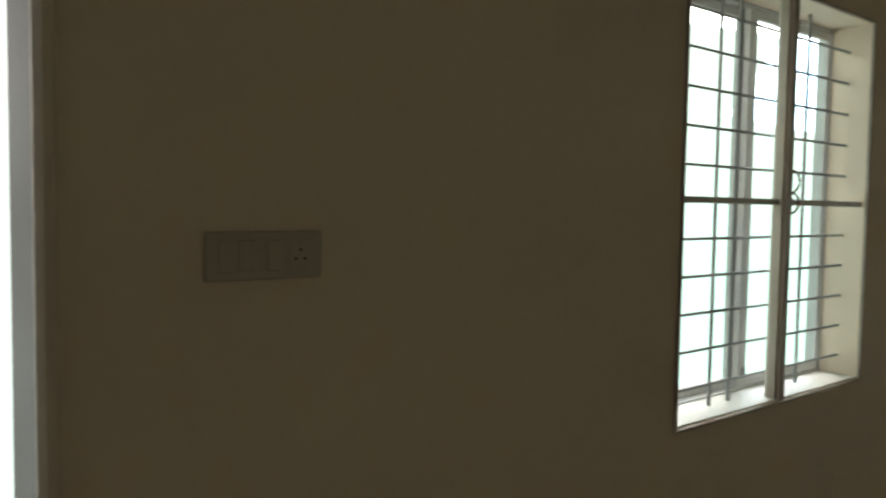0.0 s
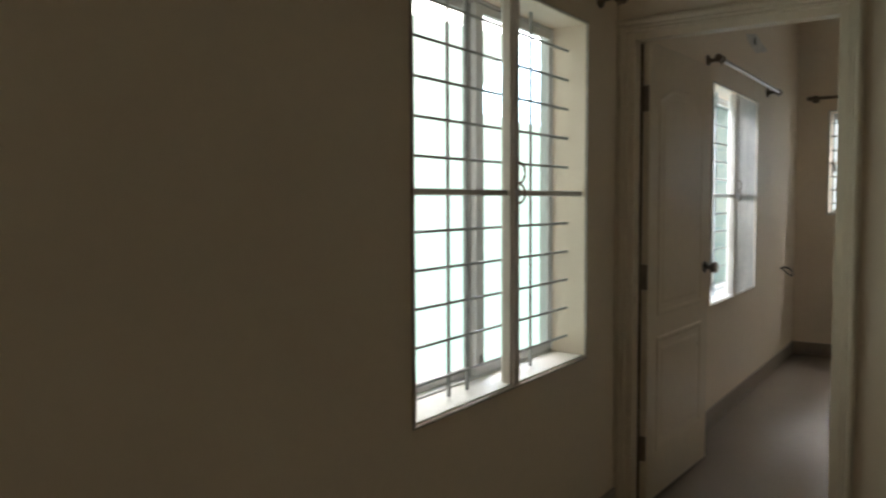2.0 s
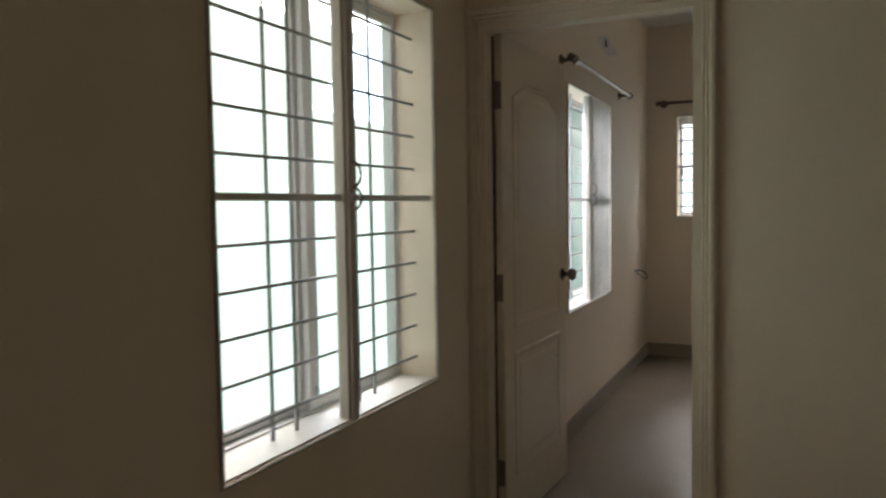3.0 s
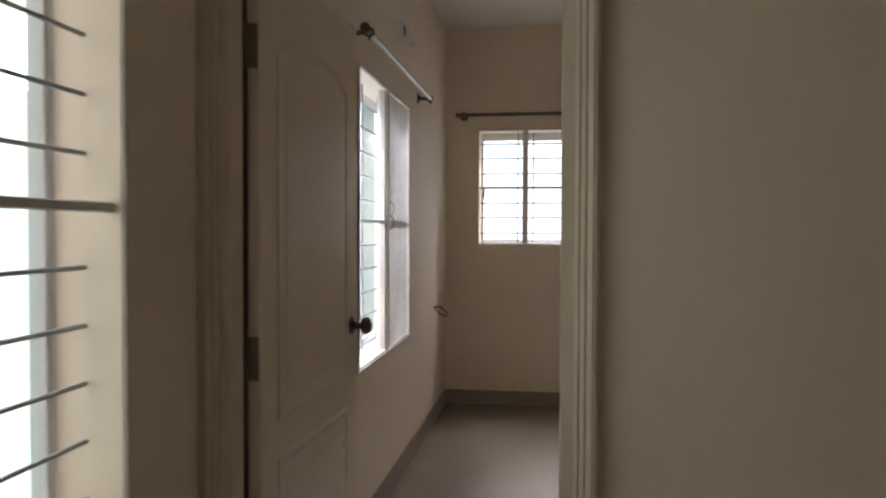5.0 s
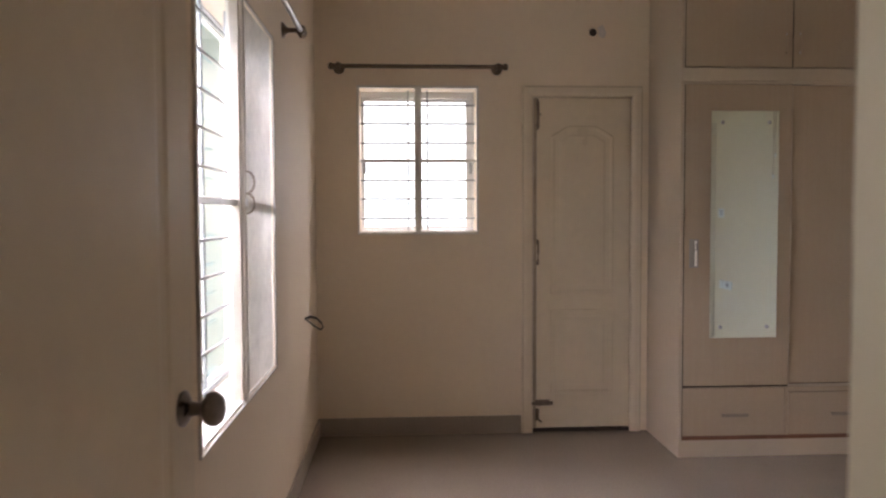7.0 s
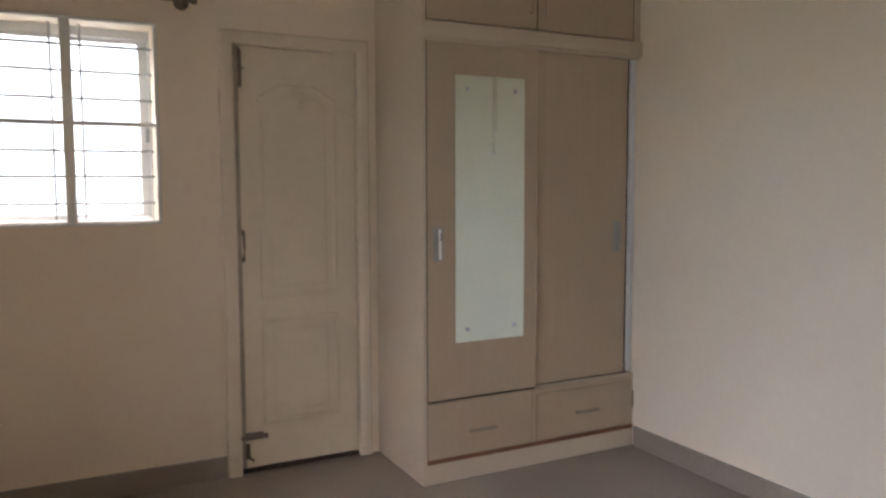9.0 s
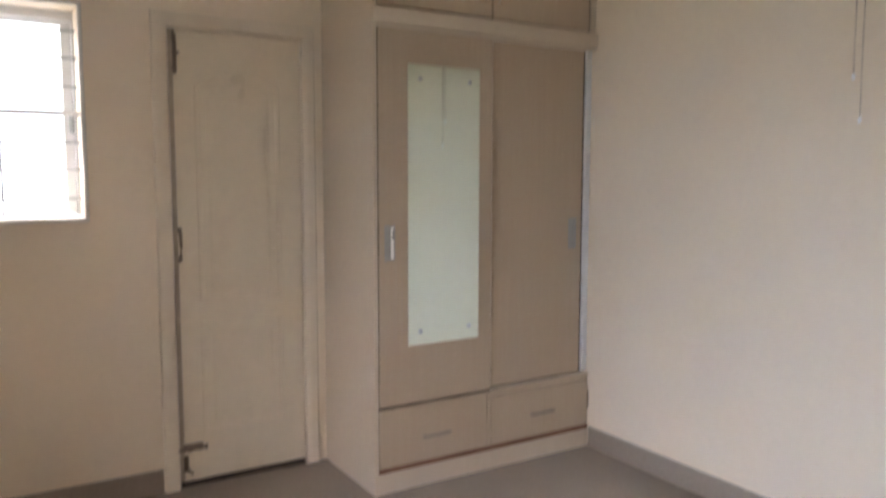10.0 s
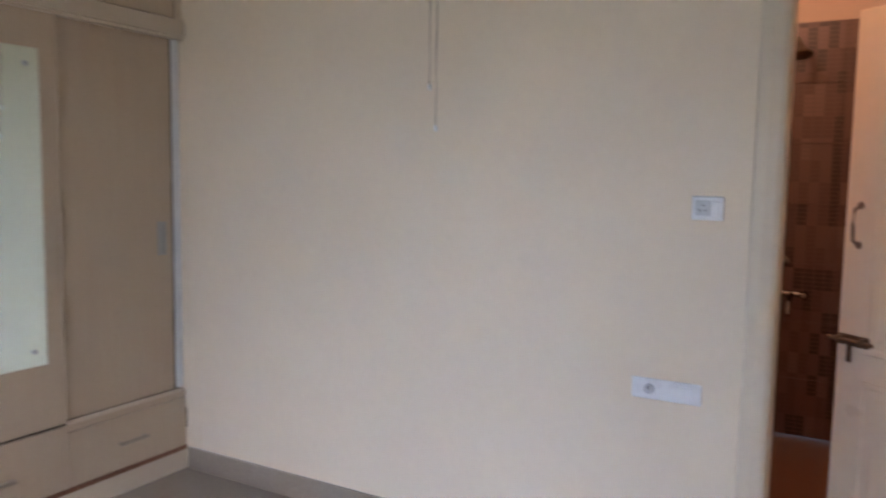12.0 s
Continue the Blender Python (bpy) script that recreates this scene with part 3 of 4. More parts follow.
part("rebate", box(3.5625, D1[1] - 0.012, 0.01, 3.574, D1[1] - 0.0005, 2.03), RAW, d1, "raw brown wood in the hinge gap")
leaf_t = thing("door_leaf", (3.568, 1.364, 0), -2.7, "cream moulded panel door leaf standing open, with a round knob", "door", kind="structure")
leaf1 = door_leaf(leaf_t, 0.800, 2.028, 0.012)
for z in (0.262, 1.024, 1.797):
    hg = part("hinge", box(-0.004, -0.031, z - 0.055, -0.0016, -0.004, z + 0.055, 0.001), HINGE, leaf_t, "dark bronze hinge", local=True)
    part("hinge_barrel", rod((-0.006, -0.002, z - 0.056), (-0.006, -0.002, z + 0.056), 0.0055, 10), HINGE, hg, local=True, smooth=True)
kx, kz = 0.740, 1.018
for sign, y in ((-1, -0.034), (1, 0.0)):
    kn = part("knob", lathe([(0.000, 0.0), (0.030, 0.0), (0.031, 0.004), (0.024, 0.009), (0.013, 0.014), (0.011, 0.030), (0.016, 0.036), (0.026, 0.041), (0.030, 0.049), (0.029, 0.059), (0.022, 0.067), (0.010, 0.071), (0.0, 0.072)], (kx, y, kz), (0, sign, 0), 24), KNOB, leaf_t, "round dull metal knob", local=True, smooth=True)

# door in the far wall, closed
d2 = thing("door_2", (E, -0.15, 0), 0, "closed cream panel door with bolts beside the wardrobe", "door", kind="structure")
CASING = ((E + 0.10, 0.000), (E + 0.004, 0.000), (E - 0.010, 0.001), (E - 0.018, 0.006), (E - 0.021, 0.014), (E - 0.023, 0.026), (E - 0.023, 0.056), (E - 0.018, 0.066), (E - 0.001, 0.070), (E - 0.001, 0.019), (E + 0.10, 0.019))
for y0, y1 in ((D2[1], D2[1] + 0.070), (D2[0] - 0.070, D2[0])):
    s = 1 if y0 > 0 else -1
    inner = D2[1] if s > 0 else D2[0]
    prof = [(x, inner + s * v) for x, v in CASING]
    frame_member(d2, "jamb", "z", 0, [D2[2] + v - 0.0003 for x, v in CASING], prof, "z", FRAME)
frame_member(d2, "head", "y", [D2[0] - v for x, v in CASING], [D2[1] + v for x, v in CASING], [(x, D2[2] + v) for x, v in CASING], "y", FRAME)
# Dark slab painting the shade under the leaf.
part("threshold", box(E + 0.004, D2[0], 0, E + 0.12, D2[1], 0.020, 0.003), GAP_SHADE, d2, "painted shade under the leaf")
lf2 = thing("door_leaf", (E - 0.003, D2[1] - 0.003, 0), -90, "closed cream door leaf with arched panel and bolts", "door", kind="structure")
leaf2 = door_leaf(lf2, D2[1] - D2[0] - 0.006, 2.027, 0.028, flip=True)
# Narrow brown strip between the jamb and the leaf.
part("rebate", box(E - 0.0075, D2[1] - 0.020, 0.030, E - 0.0035, D2[1] - 0.0005, 2.052, 0.001), STRIPBROWN, d2, "brown strip beside the leaf")
# Unseen black sheet added to close the opening behind the leaf.
part("backing", box(E + 0.13, D2[0] - 0.02, 0, E + 0.14, D2[1] + 0.02, D2[2] + 0.01), BLACK, d2, "black sheet behind the closed leaf")


def tower_bolt(parent, u, z0, z1, mat, side=-1):
    """A plate with a round sliding bar and a small knob, on a leaf's face at local y = 0."""
    p = part("bolt", box(u - 0.014, -0.004, z0, u + 0.014, 0.0, z1, 0.001), mat, parent, "dull metal tower bolt", local=True)
    part("bolt_bar", rod((u, -0.010, z0 - 0.004), (u, -0.010, z1 + 0.012), 0.005, 8), mat, p, local=True, smooth=True)
    part("bolt_knob", rod((u, -0.010, (z0 + z1) / 2), (u + 0.022, -0.022, (z0 + z1) / 2), 0.005, 8), mat, p, local=True, smooth=True)
    for z in (z0 + 0.02, z1 - 0.02):
        part("staple", box(u - 0.010, -0.016, z - 0.007, u + 0.010, -0.004, z + 0.007, 0.002), mat, p, local=True)


tower_bolt(lf2, 0.020, 1.865, 2.035, HINGE)
hd = part("pull_handle", tube([(0.022, -0.002, 1.05), (0.022, -0.030, 1.065), (0.022, -0.036, 1.115), (0.022, -0.030, 1.165), (0.022, -0.002, 1.18)], 0.007, 8), HINGE, lf2, "bronze pull handle", local=True, smooth=True)
for z in (1.05, 1.18):
    part("rose", lathe([(0.0, 0.0), (0.014, 0.0), (0.012, 0.004), (0.0, 0.005)], (0.022, 0.0, z), (0, -1, 0), 14), HINGE, hd, local=True)
al = part("slide_bolt", rod((-0.012, -0.018, 0.185), (0.105, -0.018, 0.185), 0.008, 10), HINGE, lf2, "worn brown slide bolt near the floor", local=True, smooth=True)
part("slide_plate", box(0.012, -0.006, 0.168, 0.100, 0.0, 0.204, 0.001), HINGE, al, local=True)
part("slide_staple", box(0.030, -0.030, 0.172, 0.044, -0.006, 0.198, 0.003), HINGE, al, local=True)
part("slide_end", lathe([(0.0, 0.0), (0.012, 0.0), (0.013, 0.012), (0.0, 0.015)], (0.104, -0.018, 0.185), (1, 0, 0), 12), HINGE, al, local=True, smooth=True)
hp = part("hasp", box(0.012, -0.007, 0.075, 0.034, 0.0, 0.150, 0.002), BRONZE, lf2, "rusty hasp", local=True)
part("hasp_lug", tube([(0.022, -0.005, 0.095), (0.030, -0.030, 0.085), (0.044, -0.026, 0.072), (0.046, -0.006, 0.066)], 0.006, 8), BRONZE, hp, local=True, smooth=True)

# bathroom doorway with its leaf half open inwards
d3 = thing("door_3", (4.165, S, 0), 0, "cream bathroom door frame", "door", kind="structure")
SURROUND = ((-0.002, S - 0.12), (-0.002, S - 0.005), (0.004, S + 0.008), (0.018, S + 0.016), (0.050, S + 0.020), (0.080, S + 0.014), (0.088, S + 0.001), (0.049, S + 0.001), (0.049, S - 0.12))
for inner, s in ((D3[1], 1), (D3[0], -1)):
    frame_member(d3, "jamb", "z", 0, [D3[2] + u - 0.0003 for u, y in SURROUND], [(inner + s * u, y) for u, y in SURROUND], "z", FRAME)
frame_member(d3, "head", "x", [D3[0] - u for u, y in SURROUND], [D3[1] + u for u, y in SURROUND], [(y, D3[2] + u) for u, y in SURROUND], "x", FRAME)
lf3 = thing("door_leaf", (D3[0] + 0.006, S - 0.105, 0), -38, "cream bathroom door leaf half open with handle and bolt", "door", kind="structure")
leaf3 = door_leaf(lf3, 0.715, 2.03, 0.015)

hd = part("pull_handle", tube([(0.655, 0.002, 1.225), (0.655, 0.030, 1.240), (0.655, 0.036, 1.295), (0.655, 0.030, 1.350), (0.655, 0.002, 1.365)], 0.006, 8), HINGE, lf3, "dull steel pull handle", local=True, smooth=True)
for z in (1.225, 1.365):
    part("rose", lathe([(0.0, 0.0), (0.014, 0.0), (0.012, 0.004), (0.0, 0.005)], (0.655, 0.0, z), (0, 1, 0), 14), HINGE, hd, local=True)
al = part("slide_bolt", rod((0.56, 0.022, 0.885), (0.735, 0.022, 0.885), 0.008, 10), BRONZE, lf3, "dark slide bolt", local=True, smooth=True)
part("slide_plate", box(0.585, 0.0, 0.865, 0.705, 0.006, 0.905, 0.001), BRONZE, al, local=True)
for u in (0.600, 0.690):
    part("slide_staple", box(u - 0.007, 0.006, 0.870, u + 0.007, 0.034, 0.900, 0.003), BRONZE, al, local=True)
part("slide_tongue", box(0.640, 0.016, 0.810, 0.656, 0.026, 0.885, 0.002), BRONZE, al, local=True)

# frame of the bright doorway in the front room
d4 = thing("door_4", (-0.1, N, 0), 0, "cream frame of an open doorway to the outside", "door", kind="structure")
for inner, s in ((0.390, 1), (-0.576, -1)):
    part("jamb", box(min(inner, inner + s * 0.0135), N - 0.001, 0, max(inner, inner + s * 0.0135), OUT + 0.004, 2.085, 0.002), LINING, d4, "dark brown door lining")
    prof = [(inner - s * 0.003, N - 0.002), (inner - s * 0.002, N - 0.008), (inner + s * 0.008, N - 0.024), (inner + s * 0.020, N - 0.032), (inner + s * 0.027, N - 0.030), (inner + s * 0.028, N - 0.0015)]
    frame_member(d4, "architrave", "z", 0, 2.115, prof, "z", FRAME)
part("head", box(-0.5895, N - 0.001, 2.0855, 0.4035, OUT + 0.004, 2.0995, 0.002), FRAME, d4)
part("architrave", box(-0.573, N - 0.026, 2.083, 0.387, N - 0.003, 2.113, 0.005), FRAME, d4)

# ---- built-in wardrobe ----
FX, WY0, WY1 = 7.100, -0.592, S + 0.002
wr = thing("wardrobe", (7.37, -1.22, 0), 0, "tall beige laminate built-in wardrobe with sliding doors", "wardrobe")
part("side_panel", box(FX - 0.004, WY0 - 0.019, 0, E - 0.002, WY0, CZ - 0.002, 0.0015), CARCASS, wr, "cream side panel")
part("side_panel", box(FX + 0.10, WY1, 0, E - 0.002, WY1 + 0.018, CZ - 0.002, 0.0015), CARCASS, wr)
part("back_panel", box(E - 0.012, WY1 + 0.018, 0.02, E - 0.003, WY0 - 0.019, CZ - 0.004), CARCASS, wr)
part("plinth", box(FX + 0.004, WY1 + 0.002, 0, FX + 0.024, WY0 - 0.021, 0.094, 0.001), CARCASS, wr, "pale skirting board of the wardrobe")
part("ply_edge", box(FX + 0.003, WY1 + 0.002, 0.0945, FX + 0.40, WY0 - 0.021, 0.1145), DARKGAP, wr, "raw reddish plywood edge")
# Dark strips put the shade under the doors into colour.
part("drawer_rail", box(FX + 0.020, WY1 + 0.004, 0.372, FX + 0.50, WY0 - 0.021, 0.388), GAP_SHADE, wr)
part("track", box(FX + 0.004, -1.213, 0.389, FX + 0.030, WY0 - 0.021, 0.4025), GAP_SHADE, wr, "painted shade under the front door")
part("track", box(FX + 0.034, WY1 + 0.004, 0.389, FX + 0.060, -1.195, 0.4025), GAP_SHADE, wr, "painted shade under the rear door")
part("ledge", box(FX + 0.001, WY1 + 0.004, 0.389, FX + 0.033, -1.2135, 0.396, 0.001), CARCASS, wr)
for y0, y1, z1 in ((-1.193, WY0 - 0.025, 0.386), (-1.838, -1.220, 0.354)):
    dr = part("drawer", box(FX - 0.001, y0, 0.118, FX + 0.018, y1, z1, 0.0015), LAMINATE, wr, "drawer front with a slim pull")
    c, pz = (y0 + y1) / 2, 0.236
    part("drawer_pull", box(FX - 0.026, c - 0.076, pz - 0.008, FX - 0.014, c + 0.076, pz + 0.008, 0.004), DRAWPULL, dr, "slim brownish bar pull")
    for dy in (-0.062, 0.062):
        part("pull_foot", box(FX - 0.015, c + dy - 0.006, pz - 0.006, FX - 0.0005, c + dy + 0.006, pz + 0.006, 0.001), DRAWPULL, dr)
part("drawer_divider", box(FX, -1.2160, 0.116, FX + 0.018, -1.1970, 0.386, 0.001), LAMINATE, wr)
part("drawer_top_rail", box(FX, -1.838, 0.3585, FX + 0.018, -1.2165, 0.386, 0.001), LAMINATE, wr)
# Dark backing paints shade into the drawer joints.
part("divider_gap", box(FX + 0.010, -1.845, 0.115, FX + 0.0175, -1.1930, 0.3715), GAP_SHADE, wr)
part("worn_edge", box(FX - 0.001, WY1 + 0.003, 0.205, FX + 0.016, WY1 + 0.0095, 0.300, 0.001), RAW, wr, "chipped brown edge beside the wall")
part("shelf", box(FX + 0.08, WY1 + 0.02, 2.07, E - 0.014, WY0 - 0.021, 2.09), CARCASS, wr)
part("band", box(FX - 0.022, WY1 + 0.001, 2.062, FX + 0.070, WY0 + 0.004, 2.132, 0.002), CARCASS, wr, "cream rail across the front")
part("band_lip", box(FX - 0.006, WY1 + 0.002, 2.050, FX + 0.066, WY0 - 0.021, 2.061), CARCASS, wr)
dl = part("sliding_door", box(FX, -1.213, 0.398, FX + 0.020, WY0 - 0.027, 2.049, 0.002), LAMINATE, wr, "front sliding door with a mirror")
# Shade of the upright joints, painted as dark strips.
part("side_gap", box(FX + 0.004, WY0 - 0.0262, 0.116, FX + 0.030, WY0 - 0.0195, 2.049), GAP_SHADE, wr, "painted shade in the joint beside the front door")
part("end_gap", box(FX + 0.036, -1.8110, 0.403, FX + 0.050, -1.8015, 2.049), GAP_SHADE, wr, "painted shade in the joint beside the rear door")
dr = part("sliding_door", box(FX + 0.032, -1.801, 0.400, FX + 0.052, -1.195, 2.049, 0.002), LAMINATE, wr, "rear sliding door")
part("channel", box(FX + 0.020, WY1 + 0.003, 0.403, FX + 0.060, -1.8115, 2.049, 0.002), SASH, wr, "pale aluminium edge channel")
part("door_edge", box(FX + 0.001, -1.2165, 0.404, FX + 0.019, -1.2135, 2.048), CARCASS, dl)
for door, x, y in ((dl, FX, -0.671), (dr, FX + 0.032, -1.740)):
    hp = part("flush_pull", box(x - 0.003, y - 0.026, 1.052, x - 0.0003, y + 0.026, 1.208, 0.001), PULL, door, "flush aluminium pull")
    # Front grip carries the painted highlight; the rear one stays grey.
    part("pull_grip", box(x - 0.012, y - 0.016, 1.060, x - 0.003, y - 0.002, 1.200, 0.003), GRIP_GLINT if door == dl else PULL, door, "raised grip strip")
glass = box(FX - 0.005, -1.138, 0.664, FX - 0.0015, -0.760, 1.905)
bmesh.ops.rotate(glass, verts=glass.verts[:], cent=(FX - 0.003, -0.949, 1.28), matrix=Matrix.Rotation(radians(0.10), 3, "Z"))
mi = part("mirror", glass, MIRROR, dl, "tall frameless mirror fixed with four studs")
for y in (-0.822, -1.083):
    for z in (0.724, 1.843):
        part("mirror_stud", lathe([(0.0, 0.0), (0.010, 0.0), (0.009, 0.005), (0.0, 0.007)], (FX - 0.005, y, z), (-1, 0, 0), 12), STEEL, dl, "small metal stud", smooth=True)
for y0, y1, hy in ((-1.208, WY0 - 0.026, -1.174), (-1.803, -1.215, -1.250)):
    ld = part("loft_door", box(FX, y0, 2.142, FX + 0.018, y1, CZ - 0.030, 0.0015), LAMINATE, wr, "upper loft door")
    part("loft_pull", box(FX - 0.026, hy - 0.006, 2.210, FX - 0.016, hy + 0.006, 2.330, 0.003), LAMINATE, ld, "slim beige pull")
    for z in (2.220, 2.320):
        part("pull_foot", box(FX - 0.017, hy - 0.005, z - 0.005, FX - 0.0005, hy + 0.005, z + 0.005, 0.001), STEEL, ld)
# Loft joints get the same painted shade.
part("loft_floor", box(FX + 0.019, WY1 + 0.02, 2.133, E - 0.014, WY0 - 0.021, 2.141), GAP_SHADE, wr)
for ya, yb in ((WY0 - 0.0255, WY0 - 0.0195), (-1.2145, -1.2085), (-1.8095, -1.8035)):
    part("loft_gap", box(FX + 0.004, ya, 2.1415, FX + 0.017, yb, CZ - 0.030), GAP_SHADE, wr)
part("loft_stile", box(FX - 0.002, WY1 + 0.001, 2.133, FX + 0.10, -1.8100, CZ - 0.003, 0.001), CARCASS, wr)
part("top_rail", box(FX + 0.002, WY1 + 0.021, CZ - 0.028, FX + 0.030, WY0 - 0.021, CZ - 0.003), CARCASS, wr)


# ---- curtain rods ----
def curtain_rod(axis, plane, stand, u0, u1, ua, ub, z, out, bar, label):
    mid = (u0 + u1) / 2
    t = thing("curtain_rod", (mid, plane, z) if axis == "y" else (plane, mid, z), 0, label, "curtain rod", "curtain rods")

    def p(u, d, zz=z):
        return (u, plane - out * d, zz) if axis == "y" else (plane - out * d, u, zz)

    part("pole", rod(p(u0 + 0.03, stand), p(u1 - 0.03, stand), 0.0125, 14), bar, t, smooth=True)
    along = Vector(p(1, 0)) - Vector(p(0, 0))
    for u, s in ((u0, -1), (u1, 1)):
        base = p(u - s * 0.045, stand)
        part("finial", lathe([(0.0125, 0.0), (0.017, 0.004), (0.017, 0.012), (0.013, 0.016), (0.019, 0.026), (0.021, 0.036), (0.015, 0.046), (0.0, 0.049)], base, along * s, 16), BRONZE, t, "dark bronze finial", smooth=True)
    away = Vector(p(0, 1)) - Vector(p(0, 0))
    for u in (ua, ub):
        br = part("bracket", lathe([(0.0, 0.0), (0.034, 0.0), (0.033, 0.006), (0.020, 0.014), (0.011, 0.024), (0.009, stand - 0.014), (0.012, stand - 0.010), (0.012, stand)], p(u, 0.0005), away, 18), BRONZE, t, "flared bronze bracket", smooth=True)
        part("collar", lathe([(0.013, -0.012), (0.021, -0.010), (0.023, 0.0), (0.021, 0.010), (0.013, 0.012)], p(u, stand), along, 16), BRONZE, br, smooth=True)
        part("thumb_screw", rod(p(u, stand, z - 0.034), p(u, stand, z - 0.012), 0.004, 8), BRONZE, br, smooth=True)
    return t


curtain_rod("y", N, 0.080, 1.83, 3.32, 1.90, 3.265, 2.165, 1, CHROME, "chrome curtain rod on bronze brackets above the window")
curtain_rod("y", N, 0.080, 4.73, 6.46, 4.82, 6.40, 2.150, 1, CHROME, "chrome curtain rod on bronze brackets above the bedroom window")
curtain_rod("x", E, 0.080, 0.290, 1.345, 0.345, 1.292, 2.222, 1, BRONZE, "dark bronze curtain rod above the small window")


# ---- wall fan ----
fan = thing("wall_fan", (5.715, S, 2.30), 0, "white wall-mounted fan with pull cords", "fan")
part("base", box(5.670, S + 0.001, 2.205, 5.760, S + 0.075, 2.50, 0.016, 3), FANWHITE, fan, "white switch base on the wall")
part("back_plate", box(5.663, S + 0.0006, 2.215, 5.767, S + 0.016, 2.515, 0.006), FANGREY, fan)
part("badge", box(5.687, S + 0.075, 2.225, 5.743, S + 0.077, 2.315, 0.0005), FANBLUE, fan, "blue-grey badge panel")
part("dial", lathe([(0.0, 0.0), (0.016, 0.0), (0.014, 0.010), (0.0, 0.011)], (5.715, S + 0.077, 2.25), (0, 1, 0), 18), FANWHITE, fan, "round white dial", smooth=True)
part("foot_lip", box(5.667, S + 0.010, 2.196, 5.763, S + 0.088, 2.206, 0.003), FANBLUE, fan)
C = Vector((5.754, S + 0.245, 2.453))
AX = Vector((0.04, 0.92, -0.34)).normalized()
part("neck", tube([(5.715, S + 0.06, 2.46), (5.715, S + 0.10, 2.485), tuple(C - AX * 0.10)], 0.020, 12), FANWHITE, fan, smooth=True)
part("motor", lathe([(0.0, 0.0), (0.045, 0.0), (0.058, 0.02), (0.060, 0.075), (0.050, 0.095), (0.0, 0.10)], C - AX * 0.13, AX, 24), FANWHITE, fan, "white motor housing", smooth=True)
R = 0.208
side = AX.cross(Vector((0, 0, 1))).normalized()
up = side.cross(AX).normalized()


def ring(r, d, n=48):
    return [C + AX * d + side * (r * math.cos(2 * math.pi * k / n)) + up * (r * math.sin(2 * math.pi * k / n)) for k in range(n)]


cage = part("cage", tube(ring(R, 0.0), 0.006, 6, True), FANGREY, fan, "thin wire guard", smooth=True)
for r, d in ((0.150, 0.052), (0.080, 0.068)):
    part("guard_ring", tube(ring(r, d), 0.0015, 4, True), FANGREY, cage, smooth=True)
for k in range(104):
    a = 2 * math.pi * k / 104
    e = side * math.cos(a) + up * math.sin(a)
    part("guard_wire", tube([C + e * R, C + e * 0.188 + AX * 0.030, C + e * 0.150 + AX * 0.052, C + e * 0.058 + AX * 0.070], 0.0013, 4), FANGREY, cage)
    if k % 2 == 0:
        part("guard_wire", tube([C + e * R, C + e * 0.188 - AX * 0.030, C + e * 0.120 - AX * 0.050, C + e * 0.058 - AX * 0.055], 0.0012, 4), FANGREY, cage)
part("guard_cap", lathe([(0.0, 0.0), (0.060, 0.0), (0.058, 0.008), (0.040, 0.014), (0.0, 0.016)], C + AX * 0.066, AX, 28), FANWHITE, fan, "white guard cap", smooth=True)
part("cap_mark", lathe([(0.0, 0.0), (0.020, 0.0), (0.019, 0.002), (0.0, 0.002)], C + AX * 0.082, AX, 20), GREEN, fan, "green and black round mark")
part("cap_mark", tube([C + AX * 0.085 + side * (0.014 * math.cos(x / 10)) + up * (0.014 * math.sin(x / 10)) for x in range(8, 40, 3)], 0.004, 6), BLACK, fan, smooth=True)
for k in range(3):
    bm = bmesh.new()
    a0 = 2 * math.pi * k / 3 + 0.5
    grid = []
    for i in range(7):
        r = 0.035 + 0.145 * i / 6
        half = 0.30 + 0.42 * math.sin(math.pi * min(1, i / 6 * 0.8 + 0.1))
        row = []
        for j in range(6):
            f = j / 5 - 0.5
            a = a0 + 2 * half * f + 0.25 * i / 6
            row.append(bm.verts.new(C + AX * (0.018 + 0.045 * f) + (side * math.cos(a) + up * math.sin(a)) * r))
        grid.append(row)
    for i in range(6):
        for j in range(5):
            bm.faces.new((grid[i][j], grid[i + 1][j], grid[i + 1][j + 1], grid[i][j + 1]))
    bl = part("blade", bm, FANGREY, fan, "grey plastic fan blade", smooth=True)
    so = bl.modifiers.new("thick", "SOLIDIFY")
    so.thickness = 0.0025
for dx, zb in ((0.018, 1.765), (-0.012, 1.612)):
    cd = part("pull_cord", tube([(5.715 + dx, S + 0.045, 2.20), (5.715 + dx + 0.002, S + 0.046, (2.20 + zb) / 2), (5.715 + dx, S + 0.045, zb + 0.02)], 0.0016, 6), CORD, fan, "thin brown pull cord", smooth=True)
    part("cord_end", lathe([(0.0, 0.0), (0.005, 0.003), (0.007, 0.016), (0.004, 0.024), (0.0, 0.026)], (5.715 + dx, S + 0.045, zb - 0.004), (0, 0, 1), 10), PLASTIC, cd, smooth=True)


